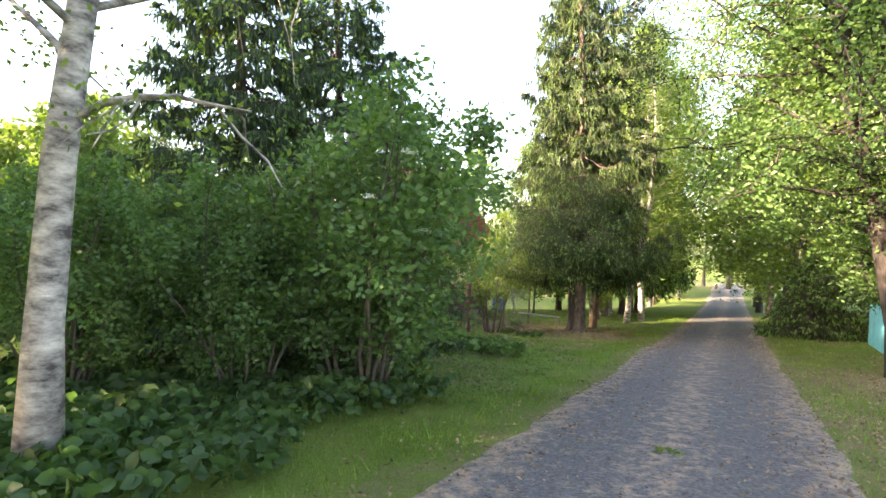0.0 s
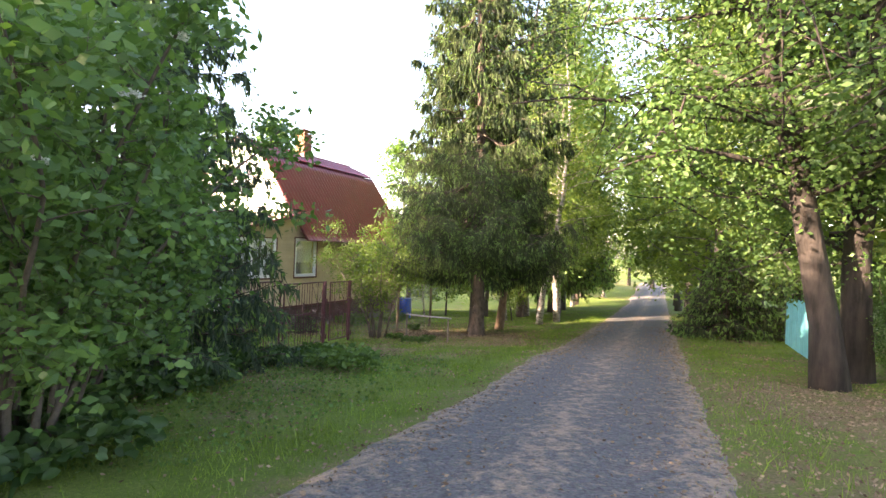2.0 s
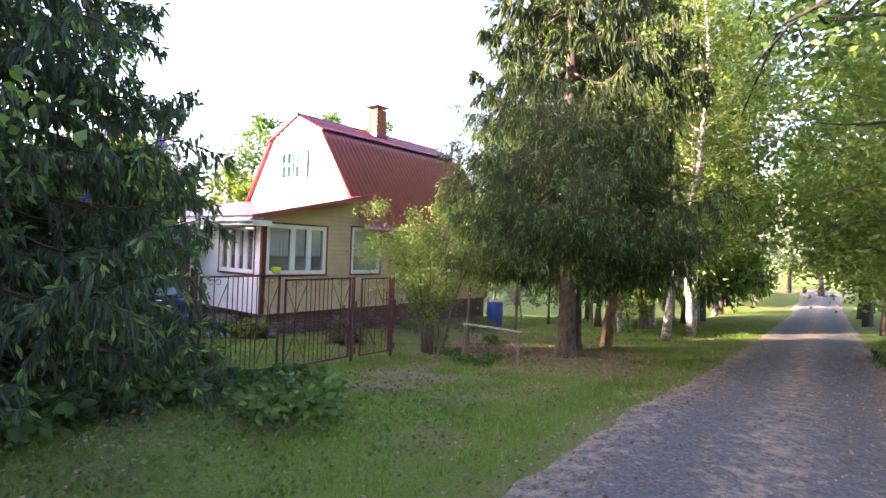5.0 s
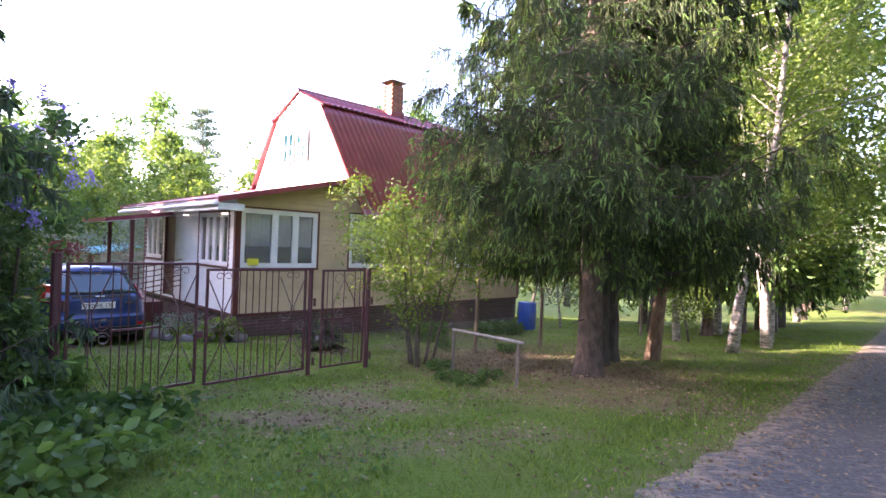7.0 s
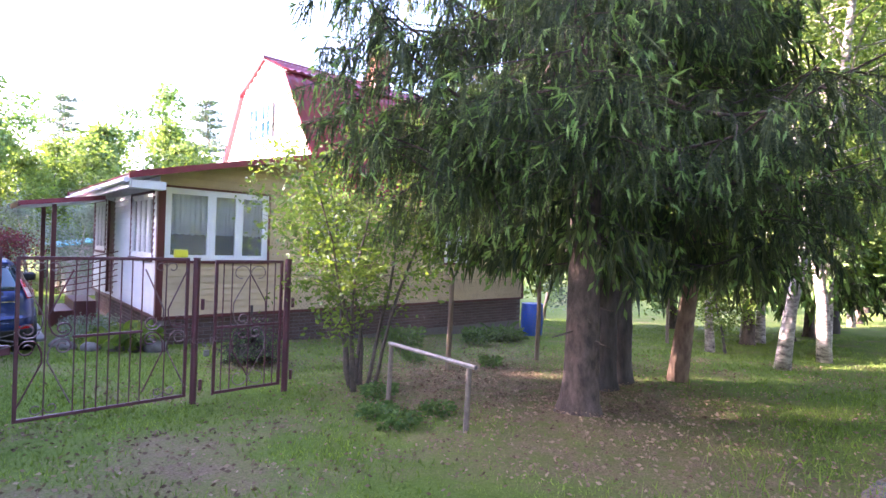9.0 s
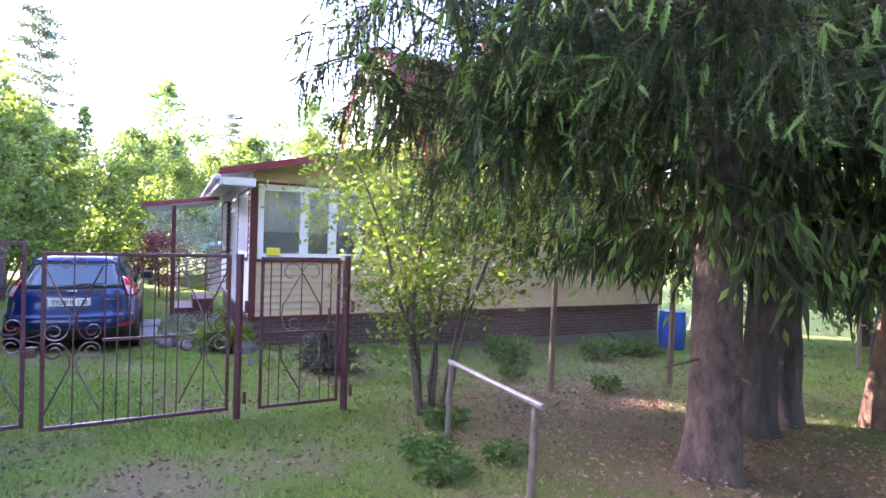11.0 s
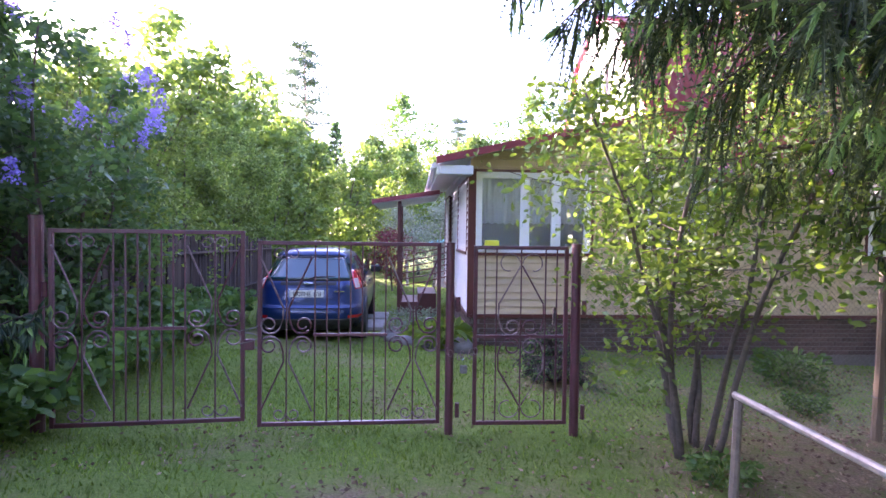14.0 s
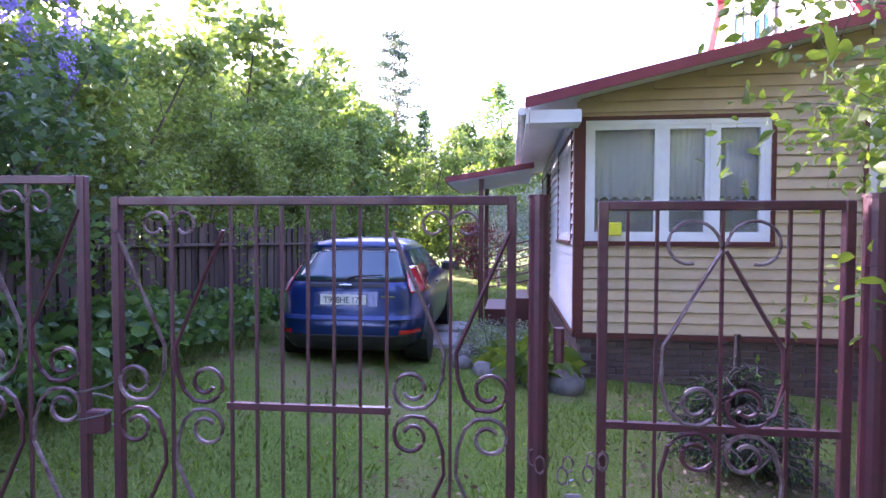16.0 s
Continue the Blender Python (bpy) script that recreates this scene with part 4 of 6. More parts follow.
def build_gates():
    posts = {}
    for key, (x, y), top, r in (("L", PL, 0.60, 0.05), ("M", PM, 0.42, 0.036), ("R", PR, 0.42, 0.04)):
        z = float(ground_z(x, y))
        p = thing("gate_post", pose(x, y, z - 0.3), "round maroon steel gate post", "gate post", "gate posts")
        hgt = top - z + 0.3
        part("pipe", tube([(0, 0, 0), (0, 0, hgt)], r, 14), "gate", p, smooth=False)
        part("post_cap", tube([(0, 0, hgt), (0, 0, hgt + 0.012)], r + 0.004, 14), "gate", p)
        for hz in (0.45, 1.35):
            part("hinge", tube([(0.05, 0.05, hz), (0.05, 0.05, hz + 0.12)], 0.02, 8), "gate", p)
        posts[key] = p
    fd = (Vector((*PM, 0)) - Vector((*PL, 0))).normalized()
    g1 = thing("driveway_gate", pose(*PL, 0), "maroon wrought iron driveway gate leaf with scrolls, closed", "gate", "driveway gates")
    g1.matrix_world = Matrix.Identity(4)
    a = Vector((*PL, 0)) + fd * 0.09
    fill = lambda w, z: [z, 2 * z, *[2 * z + (w - 4 * z) * i / 6 for i in range(1, 6)], w - 2 * z, w - z]
    e = (PJ[0] - 0.02, PJ[1] - 0.03)
    wd = math.hypot(e[0] - a.x, e[1] - a.y)
    gate_leaf("leaf", (a.x, a.y), e, -1.05, 1.56, ((0.23, 0.215), (wd - 0.23, 0.215)), fill(wd, 0.23), g1)
    g2 = thing("driveway_gate", Matrix.Identity(4), "maroon wrought iron driveway gate leaf with scrolls, closed", "gate", "driveway gates")
    b = Vector((*PM, 0)) - fd * 0.08
    wd = math.hypot(b.x - PJ[0] - 0.03, b.y - PJ[1] - 0.06)
    gate_leaf("leaf", (PJ[0] + 0.03, PJ[1] + 0.06), (b.x, b.y), -1.10, 1.53, ((0.23, 0.215), (wd - 0.23, 0.215)), fill(wd, 0.23), g2)
    g3 = thing("wicket_gate", Matrix.Identity(4), "narrow maroon iron wicket gate with scrolls, padlocked", "gate")
    fd2 = (Vector((*PR, 0)) - Vector((*PM, 0))).normalized()
    a, b = Vector((*PM, 0)) + fd2 * 0.20, Vector((*PR, 0)) - fd2 * 0.07
    wd = (b - a).length
    gate_leaf("leaf", (a.x, a.y), (b.x, b.y), -1.12, 1.53, ((wd * 0.5, wd * 0.26),), [wd * k for k in (0.12, 0.24, 0.5, 0.76, 0.88)], g3, "arch")
    # latch where the two leaves meet
    la = thing("gate_latch", pose(PJ[0], PJ[1], -0.42, 0, 0, FENCE_TURN), "maroon latch tied with wire between gate leaves", "latch")
    part("latch_plate", box((-0.04, -0.02, -0.045), (0.04, 0.02, 0.045), 0.006), "gate", la)
    part("wire_tie", tube([(0.08 * math.cos(i * 0.9), 0.05 * math.sin(i * 0.9), 0.015 * i - 0.05) for i in range(15)], 0.004, 5), "wire", la)
    # chain and padlock on the wicket
    pl = thing("padlock", pose(PM[0] + fd2.x * 0.12 + 0.03, PM[1] + fd2.y * 0.12 - 0.02, -0.62, 0, 0, FENCE_TURN), "grey steel padlock hanging from a rusty chain", "padlock")
    part("lock_body", box((-0.03, -0.012, -0.05), (0.03, 0.012, 0.02), 0.006), "stone", pl)
    part("shackle", tube([(0.018 * math.cos(radians(k)), 0, 0.05 + 0.02 * math.sin(radians(k))) if 0 <= k <= 180 else (0, 0, 0) for k in range(0, 181, 20)], 0.005, 6), "chrome", pl)
    ch = thing("chain", pose(PM[0] + fd2.x * 0.10, PM[1] + fd2.y * 0.10, -0.50, 0, 0, FENCE_TURN), "rusty chain joining wicket gate and post", "chain")
    for i in range(9):
        a = i * 0.75
        part("link", tube([(0.12 * math.cos(a) + 0.018 * math.cos(t) , 0.05 * math.sin(a) - 0.03, 0.02 * math.cos(a * 2) + 0.03 * math.sin(t)) for t in np.linspace(0, 2 * math.pi, 9)], 0.004, 5), "rust_glint", ch)


build_gates()


def chain_link(name, a, b, z0, z1, label, cell=0.055):
    """Diamond wire mesh between two points: two layers of crossing wires."""
    a, b = Vector((*a, 0)), Vector((*b, 0))
    L = (b - a).length
    d = (b - a).normalized()
    side = Vector((d.y, -d.x, 0)) * 0.0012
    V, F = [], []
    H = z1 - z0
    for sgn in (1, -1):
        for k in np.arange(-H, L + H, cell):
            s0, s1 = (k, k + H) if sgn > 0 else (k + H, k)
            t0, t1 = 0.0, 1.0
            lo, hi = min(s0, s1), max(s0, s1)
            if hi <= 0 or lo >= L:
                continue
            ts = sorted([np.clip((0 - s0) / (s1 - s0), 0, 1), np.clip((L - s0) / (s1 - s0), 0, 1)])
            t0, t1 = ts
            p = [a + d * (s0 + (s1 - s0) * t) + Vector((0, 0, z0 + H * t)) + side * sgn for t in (t0, t1)]
            w = 0.0016
            for off in (Vector((0, 0, w)), Vector((d.y, -d.x, 0)) * w):
                n = len(V)
                V += [p[0] - off, p[1] - off, p[1] + off, p[0] + off]
                F.append((n, n + 1, n + 2, n + 3))
    fence = thing(name, Matrix.Identity(4), label, "fence")
    mesh_object("wire_mesh", mesh_of("wire_mesh", [tuple(v) for v in V], F), "wire", fence)
    part("line_wire", tube([a + Vector((0, 0, z1)), b + Vector((0, 0, z1 - 0.02))], 0.0025, 5), "wire", fence)
    return fence


S1, S2, S3 = (2.32, 20.0), (3.55, 21.8), (6.4, 27.0)
chain_link("mesh_fence", (0.97, 17.52), S1, -1.22, 0.22, "rusty chain-link fence beside the wicket gate")
chain_link("mesh_fence", S1, S2, -1.36, 0.12, "rusty chain-link fence between wooden stakes")
for (x, y), top in ((S1, 0.20), (S2, 0.16), (S3, 0.05)):
    z = float(ground_z(x, y))
    st = thing("fence_stake", pose(x, y, z - 0.2, random.uniform(-2, 2), random.uniform(-2, 2)), "weathered round wooden fence stake", "fence stake", "fence stakes")
    hh = top - z + 0.2
    part("pole", tube([(0, 0, 0), (0.01, 0, hh * 0.5), (0, 0.01, hh)], [0.045, 0.043, 0.038], 9), "wood", st)
    for k in (0.35, 0.75):
        part("wire_band", tube([(0.05 * math.cos(i * 0.8), 0.05 * math.sin(i * 0.8), hh * k) for i in range(9)], 0.004, 5), "wire", st)


def build_rail():
    a, b = Vector((2.5, 17.05, -0.42)), Vector((3.57, 16.35, -0.42))
    r = thing("hand_rail", pose(*a), "low weathered rail with a grey pipe on two posts", "railing")
    d = b - a
    part("rail_pipe", tube([-d * 0.03, d * 1.04], 0.022, 9), "rail_top", r)
    for k in (0.0, 0.97):
        p = a + d * k
        g = float(ground_z(p.x, p.y)) - 0.15 - a.z
        part("post", tube([d * k + Vector((0.0, -0.05, g)), d * k + Vector((0, 0, -0.02))], [0.028, 0.024], 8), "rail", r)


build_rail()


def build_board_fence():
    """Old dark boards along the drive's far side."""
    f = thing("board_fence", Matrix.Identity(4), "old dark weathered board fence along the drive", "fence")
    a, d = Vector((-2.2, 13.5, 0)), Vector((-0.86, 0.51, 0))
    for i in range(74):
        p = a + d * (i * 0.135)
        z = float(ground_z(p.x, p.y))
        h = 1.42 + random.uniform(-0.06, 0.06)
        part("board", box((-0.055, -0.012, -0.1), (0.055, 0.012, h), 0.0, Matrix.Translation((p.x, p.y, z)) @ pose(0, 0, 0, random.uniform(-1, 1), random.uniform(-1.2, 1.2), 149.3)), "board", f)
    for hz in (0.35, 1.15):
        q = a + d * 9.9
        part("rail", tube([a + Vector((0.02, 0.04, float(ground_z(a.x, a.y)) + hz)), q + Vector((0.02, 0.04, float(ground_z(q.x, q.y)) + hz))], 0.025, 6), "board", f)


build_board_fence()


def build_aqua_fence():
    f = thing("picket_fence", Matrix.Identity(4), "turquoise painted board fence beside the road", "fence")
    a, b = Vector((10.06, 11.99, 0)), Vector((12.1, 15.2, 0))
    d = (b - a).normalized()
    turn = math.degrees(math.atan2(d.y, d.x))
    n = int((b - a).length / 0.115)
    for i in range(n):
        p = a + d * (0.06 + i * 0.115)
        z = float(ground_z(p.x, p.y))
        h = 1.12 + 0.03 * math.sin(i * 1.3) + (0.10 if i < 2 else 0)
        bm = bmesh.new()
        m = Matrix.Translation((p.x, p.y, z + 0.05)) @ pose(0, 0, 0, 0, random.uniform(-0.8, 0.8), turn)
        vs = [bm.verts.new(m @ Vector(c)) for y in (-0.011, 0.011) for c in ((-0.048, y, 0), (0.048, y, 0), (0.048, y, h - 0.05), (0, y, h), (-0.048, y, h - 0.05))]
        bm.faces.new(vs[:5])
        bm.faces.new(vs[5:][::-1])
        for k in range(5):
            bm.faces.new((vs[k], vs[k + 5], vs[(k + 1) % 5 + 5], vs[(k + 1) % 5]))
        bmesh.ops.recalc_face_normals(bm, faces=bm.faces)
        part("picket", bm, "aqua", f)
    for hz in (0.35, 0.9):
        s = Vector((d.y, -d.x, 0)) * 0.03
        part("rail", tube([a + s + Vector((0, 0, float(ground_z(a.x, a.y)) + hz)), b + s + Vector((0, 0, float(ground_z(b.x, b.y)) + hz))], 0.022, 6), "aqua", f)
    z = float(ground_z(a.x, a.y))
    part("corner_post", tube([(a.x, a.y, z - 0.2), (a.x, a.y, z + 1.25)], 0.04, 10), "aqua", f)
    chain_link("mesh_fence", (10.06, 11.99), (13.6, 11.0), z - 0.02, z + 1.1, "green chain-link fence beside turquoise boards", 0.07)


build_aqua_fence()


# ---- car ----
def build_car():
    fwd = Vector((-0.86, 0.51, 0))
    turn = math.degrees(math.atan2(fwd.y, fwd.x)) - 90
    z = float(ground_z(-4.6, 17.3)) - 0.005
    car = thing("car", Matrix.Translation((-3.90, 16.93, z)) @ pose(0, 0, 0, 0, 0, turn), "dark blue small hatchback car parked on the drive", "car")
    # local: x to the right, y forward from the rear bumper
    levels = [(0.20, 0.10, 3.75, 0.74), (0.30, 0.03, 3.86, 0.83), (0.42, 0.0, 3.92, 0.855), (0.55, 0.0, 3.94, 0.86), (0.60, 0.035, 3.94, 0.86), (0.72, 0.055, 3.90, 0.86),
              (0.86, 0.075, 3.74, 0.85), (0.94, 0.11, 3.30, 0.825), (0.99, 0.15, 2.98, 0.79), (1.10, 0.24, 2.80, 0.725), (1.22, 0.33, 2.58, 0.655), (1.33, 0.41, 2.34, 0.595),
              (1.375, 0.42, 2.20, 0.56), (1.415, 0.46, 2.05, 0.50), (1.445, 0.60, 1.85, 0.39), (1.465, 0.95, 1.5, 0.20)]
    zs = np.array([l[0] for l in levels])

    def surf(a, zz, out=0.0):
        """A point of the body's skin: a is the angle round it, from the right side (0) by the front (90)."""
        yr, yf, w = (np.interp(zz, zs, [l[k] for l in levels]) for k in (1, 2, 3))
        c, s = math.cos(a), math.sin(a)
        e = float(np.interp(zz, (0.5, 0.9, 1.2, 1.46), (0.30, 0.33, 0.38, 0.46)))
        x = (w + out) * math.copysign(abs(c) ** e, c)
        mid, half = (yr + yf) / 2, (yf - yr) / 2 + out
        k = math.copysign(abs(s) ** e, s)
        return Vector((x, mid + half * k, zz))

    n = 72
    angs = [2 * math.pi * (i + 0.5) / n for i in range(n)]
    bm = bmesh.new()
    rings = [[bm.verts.new(surf(a, l[0])) for a in angs] for l in levels]
    for r0, r1 in zip(rings, rings[1:]):
        for k in range(n):
            bm.faces.new((r0[k], r0[(k + 1) % n], r1[(k + 1) % n], r1[k]))
    bm.faces.new(rings[-1])
    bm.faces.new(rings[0][::-1])
    bmesh.ops.recalc_face_normals(bm, faces=bm.faces)
    part("body", bm, "car", car, "glossy dark blue bodywork", smooth=True)

    def rear_patch(x0, x1, z0, z1, out, taper=0.0, nx=14, nz=8):
        """A panel lying on the rear of the body, from x0 to x1; taper narrows its top."""
        b = bmesh.new()
        g = []
        for j in range(nz + 1):
            zz = z0 + (z1 - z0) * j / nz
            w = np.interp(zz, zs, [l[3] for l in levels])
            k = 1 - taper * j / nz
            row = []
            for i in range(nx + 1):
                x = (x0 + (x1 - x0) * i / nx) * k
                c = min(abs(x) / w, 0.9995)
                a = math.acos(c ** (1 / float(np.interp(zz, (0.5, 0.9, 1.2, 1.46), (0.30, 0.33, 0.38, 0.46)))))
                a = -a if x >= 0 else -(math.pi - a)
                row.append(b.verts.new(surf(a, zz, out)))
            g.append(row)
        for j in range(nz):
            for i in range(nx):
                b.faces.new((g[j][i], g[j][i + 1], g[j + 1][i + 1], g[j + 1][i]))
        bmesh.ops.recalc_face_normals(b, faces=b.faces)
        r = bmesh.ops.solidify(b, geom=b.faces[:], thickness=-0.004)
        return b

    part("window_surround", rear_patch(-0.74, 0.74, 0.965, 1.345, 0.004, 0.215), "black", car, "black glazing band", smooth=True)
    part("rear_window", rear_patch(-0.69, 0.69, 0.99, 1.32, 0.009, 0.215), "car_glass", car, "tinted heated rear window", smooth=True)
    part("spoiler", rear_patch(-0.535, 0.535, 1.345, 1.415, 0.045, 0.14), "car", car, smooth=True)
    # black insert; its dark also paints the shadow low on the rear
    part("bumper_insert_shade", rear_patch(-0.76, 0.76, 0.205, 0.39, 0.008), "black", car, "black lower bumper with painted shade", smooth=True)
    part("bumper_ledge", rear_patch(-0.80, 0.80, 0.555, 0.60, 0.022), "car", car, smooth=True)
    part("boot_handle_bar", rear_patch(-0.42, 0.42, 0.905, 0.955, 0.010), "black", car)
    part("plate_recess", rear_patch(-0.36, 0.36, 0.70, 0.86, 0.004), "car", car)
    for s in (-1, 1):
        x0, x1 = sorted((s * 0.70, s * 0.848))
        lamp = part("tail_light", rear_patch(x0, x1, 0.84, 1.13, 0.014, 0.13, 6, 8), "red_lens", car, "red tail light cluster", smooth=True)
        x0, x1 = sorted((s * 0.70, s * 0.765))
        part("reverse_lens", rear_patch(x0, x1, 0.86, 1.0, 0.020, 0.06, 4, 4), "clear_lens", lamp, "clear pale lens")
        x0, x1 = sorted((s * 0.60, s * 0.80))
        part("reflector", rear_patch(x0, x1, 0.40, 0.445, 0.010, 0, 5, 2), "red_lens", car, "red bumper reflector")
    # number plate
    pl = part("number_plate", box((-0.26, -0.012, -0.056), (0.26, 0.004, 0.056), 0.003), "plate", car, "white number plate with black characters")
    pl.location = (-0.02, 0.035, 0.775)
    pl.rotation_euler = (radians(-4), 0, 0)
    cu = bpy.data.curves.new("plate_text", "FONT")
    cu.body, cu.size, cu.extrude, cu.align_x = "T928HE 178", 0.105, 0.001, "CENTER"
    cu.space_character = 0.93
    tx = new("plate_text", cu)
    me = bpy.data.meshes.new_from_object(tx)
    bpy.data.objects.remove(tx)
    pt = mesh_object("plate_text", me, "ink", pl)
    pt.matrix_local = pose(0.0, -0.015, -0.037, 90, 0, 0) @ Matrix.Diagonal((0.88, 0.95, 1, 1))
    part("badge", tube([(-0.07 + 0.0, 0.05, 0.935), (0.0, 0.046, 0.935), (0.07, 0.05, 0.935)], [0.012, 0.022, 0.012], 8), "chrome", car, "small oval chrome badge")
    part("name_badge", box((0.40, 0.035, 0.80), (0.56, 0.05, 0.822)), "chrome", car, "small chrome lettering")
    w = part("rear_wiper", tube([(0.0, 0.115, 1.0), (0.10, 0.118, 1.03), (0.40, 0.13, 1.045)], [0.02, 0.012, 0.008], 6), "black", car)
    part("aerial", tube([(0, 0.9, 1.47), (0, 0.7, 1.62)], [0.008, 0.003], 5), "black", car)
    # side windows follow the skin
    for s in (0, 1):
        for y0, y1 in ((0.62, 1.35), (1.40, 2.42)):
            b = bmesh.new()
            g = []
            for j in range(7):
                zz = 0.99 + 0.33 * j / 6
                yr, yf, ww = (np.interp(zz, zs, [l[k] for l in levels]) for k in (1, 2, 3))
                row = []
                for i in range(9):
                    y = y0 + (y1 - y0) * i / 8
                    y = min(max(y, yr + 0.15), yf - 0.2)
                    k = (y - (yr + yf) / 2) / ((yf - yr) / 2)
                    a = math.asin(math.copysign(min(abs(k), 1) ** (1 / float(np.interp(zz, (0.5, 0.9, 1.2, 1.46), (0.30, 0.33, 0.38, 0.46)))), k))
                    a = a if s == 0 else math.pi - a
                    row.append(b.verts.new(surf(a, zz, 0.006)))
                g.append(row)
            for j in range(6):
                for i in range(8):
                    b.faces.new((g[j][i], g[j][i + 1], g[j + 1][i + 1], g[j + 1][i]))
            bmesh.ops.recalc_face_normals(b, faces=b.faces)
            part("side_window", b, "car_glass", car, smooth=True)
        sx = 1 if s == 0 else -1
        mi = part("mirror", box((-0.10, -0.05, -0.07), (0.10, 0.06, 0.07), 0.03), "black", car, "black door mirror")
        mi.location = (sx * 0.93, 2.35, 1.03)
        part("handle", box((sx * 0.862 - 0.012, 1.45, 0.86), (sx * 0.862 + 0.012, 1.63, 0.885), 0.006), "car", car)
        for y in (0.72, 3.20):
            wh = new("wheel")
            wh.parent = car
            wh.matrix_local = pose(sx * 0.76, y, 0.30, 0, 90, 0)
            bm = bmesh.new()
            prof = [(0.20, -0.095), (0.275, -0.10), (0.298, -0.07), (0.302, 0.0), (0.298, 0.07), (0.275, 0.10), (0.20, 0.095)]
            rr = [[bm.verts.new((r * math.cos(t), r * math.sin(t), h)) for t in np.linspace(0, 2 * math.pi, 28, endpoint=False)] for r, h in prof]
            for q0, q1 in zip(rr, rr[1:]):
                for k in range(28):
                    bm.faces.new((q0[k], q0[(k + 1) % 28], q1[(k + 1) % 28], q1[k]))
            bmesh.ops.recalc_face_normals(bm, faces=bm.faces)
            part("tyre", bm, "tyre", wh, smooth=True)
            bm = bmesh.new()
            for k in range(7):
                add_box(bm, (0.02, -0.022, 0.05), (0.195, 0.022, 0.085), 0.006, pose(0, 0, 0, 0, 0, k * 360 / 7))
            add_tube(bm, [(0, 0, -0.09), (0, 0, 0.07)], 0.20, 24)
            part("rim", bm, "rim", wh)
        for y in (0.72, 3.20):
            part("wheel_arch", tube([(sx * 0.60, y, 0.31), (sx * 0.866, y, 0.31)], 0.34, 24), "black", car)


build_car()

# ---- yard things ----
bx, by = 2.85, 26.7
bl = thing("barrel", on_ground(bx, by), "blue plastic water barrel by the house corner", "barrel")
bm = bmesh.new()
add_tube(bm, [(0, 0, 0), (0, 0, 0.02), (0, 0, 0.28), (0, 0, 0.32), (0, 0, 0.58), (0, 0, 0.62), (0, 0, 0.86), (0, 0, 0.88)], [0.27, 0.29, 0.30, 0.31, 0.31, 0.30, 0.29, 0.27], 20)
part("drum", bm, "barrel", bl, smooth=True)
part("rim_band", tube([(0.29 * math.cos(t), 0.29 * math.sin(t), 0.87) for t in np.linspace(0, 2 * math.pi, 21)], 0.015, 6), "barrel", bl)


def stone(x, y, r, label):
    bm = bmesh.new()
    bmesh.ops.create_icosphere(bm, subdivisions=2, radius=r)
    o = random.uniform(0, 50)
    for v in bm.verts:
        v.co *= 1 + 0.35 * noise.noise(v.co / r * 0.9 + Vector((o, 0, 0)))
        v.co.z *= 0.75
    ob = part("stone", bm, "stone", None, smooth=True)
    ob.matrix_world = on_ground(x, y, random.uniform(0, 360)) @ pose(0, 0, r * 0.3)
    tagged(ob, label, "stone", "stones edging the flower bed")


for i, (x, y, r) in enumerate(((-2.35, 18.75, 0.2), (-2.8, 18.45, 0.13), (-3.2, 18.3, 0.15), (-3.6, 18.25, 0.12), (-4.0, 18.4, 0.14), (-2.55, 18.55, 0.1), (-4.3, 18.7, 0.12))):
    stone(x, y, r, "rounded grey field stone edging the flower bed")
for x, y, w, d in ((-5.1, 18.6, 0.9, 0.6), (-6.0, 19.2, 0.8, 0.6)):
    sl = box((-w / 2, -d / 2, -0.1), (w / 2, d / 2, 0.05), 0.015)
    ob = part("paving_slab", sl, "slab")
    ob.matrix_world = on_ground(x, y, -32)
    tagged(ob, "pale concrete slab in the lawn by the porch", "paving slab", "slabs by the porch")


def build_shed():
    s = thing("garden_shed", on_ground(-13.2, 27.0, -32), "small grey garden shed with a turquoise roof", "shed")
    part("wall", box((-1.6, -1.1, -0.1), (1.6, 1.1, 1.75), 0.01), "slab", s, "pale grey boarded wall")
    part("roof", slab_between((-1.85, -1.4, 1.72), (1.85, -1.4, 1.72), (-1.85, 1.4, 2.2), 0.06), "aqua", s, "turquoise sheet roof")
    part("door", box((-0.4, -1.13, 0.0), (0.4, -1.102, 1.6)), "wood", s)


build_shed()


# ---- plants ----
def leaf_quads(P, size, rng, aspect=0.55, droop=0.3, fold=0.25, up=None):
    """Folded rhombic leaves at the points P: four corners and two triangles each."""
    n = len(P)
    d = rng.normal(size=(n, 3))
    d[:, 2] = d[:, 2] * 0.6 - droop
    if up is not None:
        d = up + d * 0.5
    d /= np.linalg.norm(d, axis=1, keepdims=True) + 1e-9
    t = rng.normal(size=(n, 3))
    t[:, 2] *= 0.4
    s = np.cross(d, t)
    s /= np.linalg.norm(s, axis=1, keepdims=True) + 1e-9
    nr = np.cross(d, s)
    L = (size * rng.uniform(0.65, 1.25, n))[:, None]
    mid = P + d * L * 0.45 + nr * L * fold * 0.3
    V = np.stack([P, mid + s * L * aspect * 0.5 - nr * L * fold * 0.3, P + d * L, mid - s * L * aspect * 0.5 - nr * L * fold * 0.3], 1).reshape(-1, 3)
    b = np.arange(n)[:, None] * 4
    F = np.concatenate([b + np.array([[0, 1, 2]]), b + np.array([[0, 2, 3]])], 0)
    return V, F


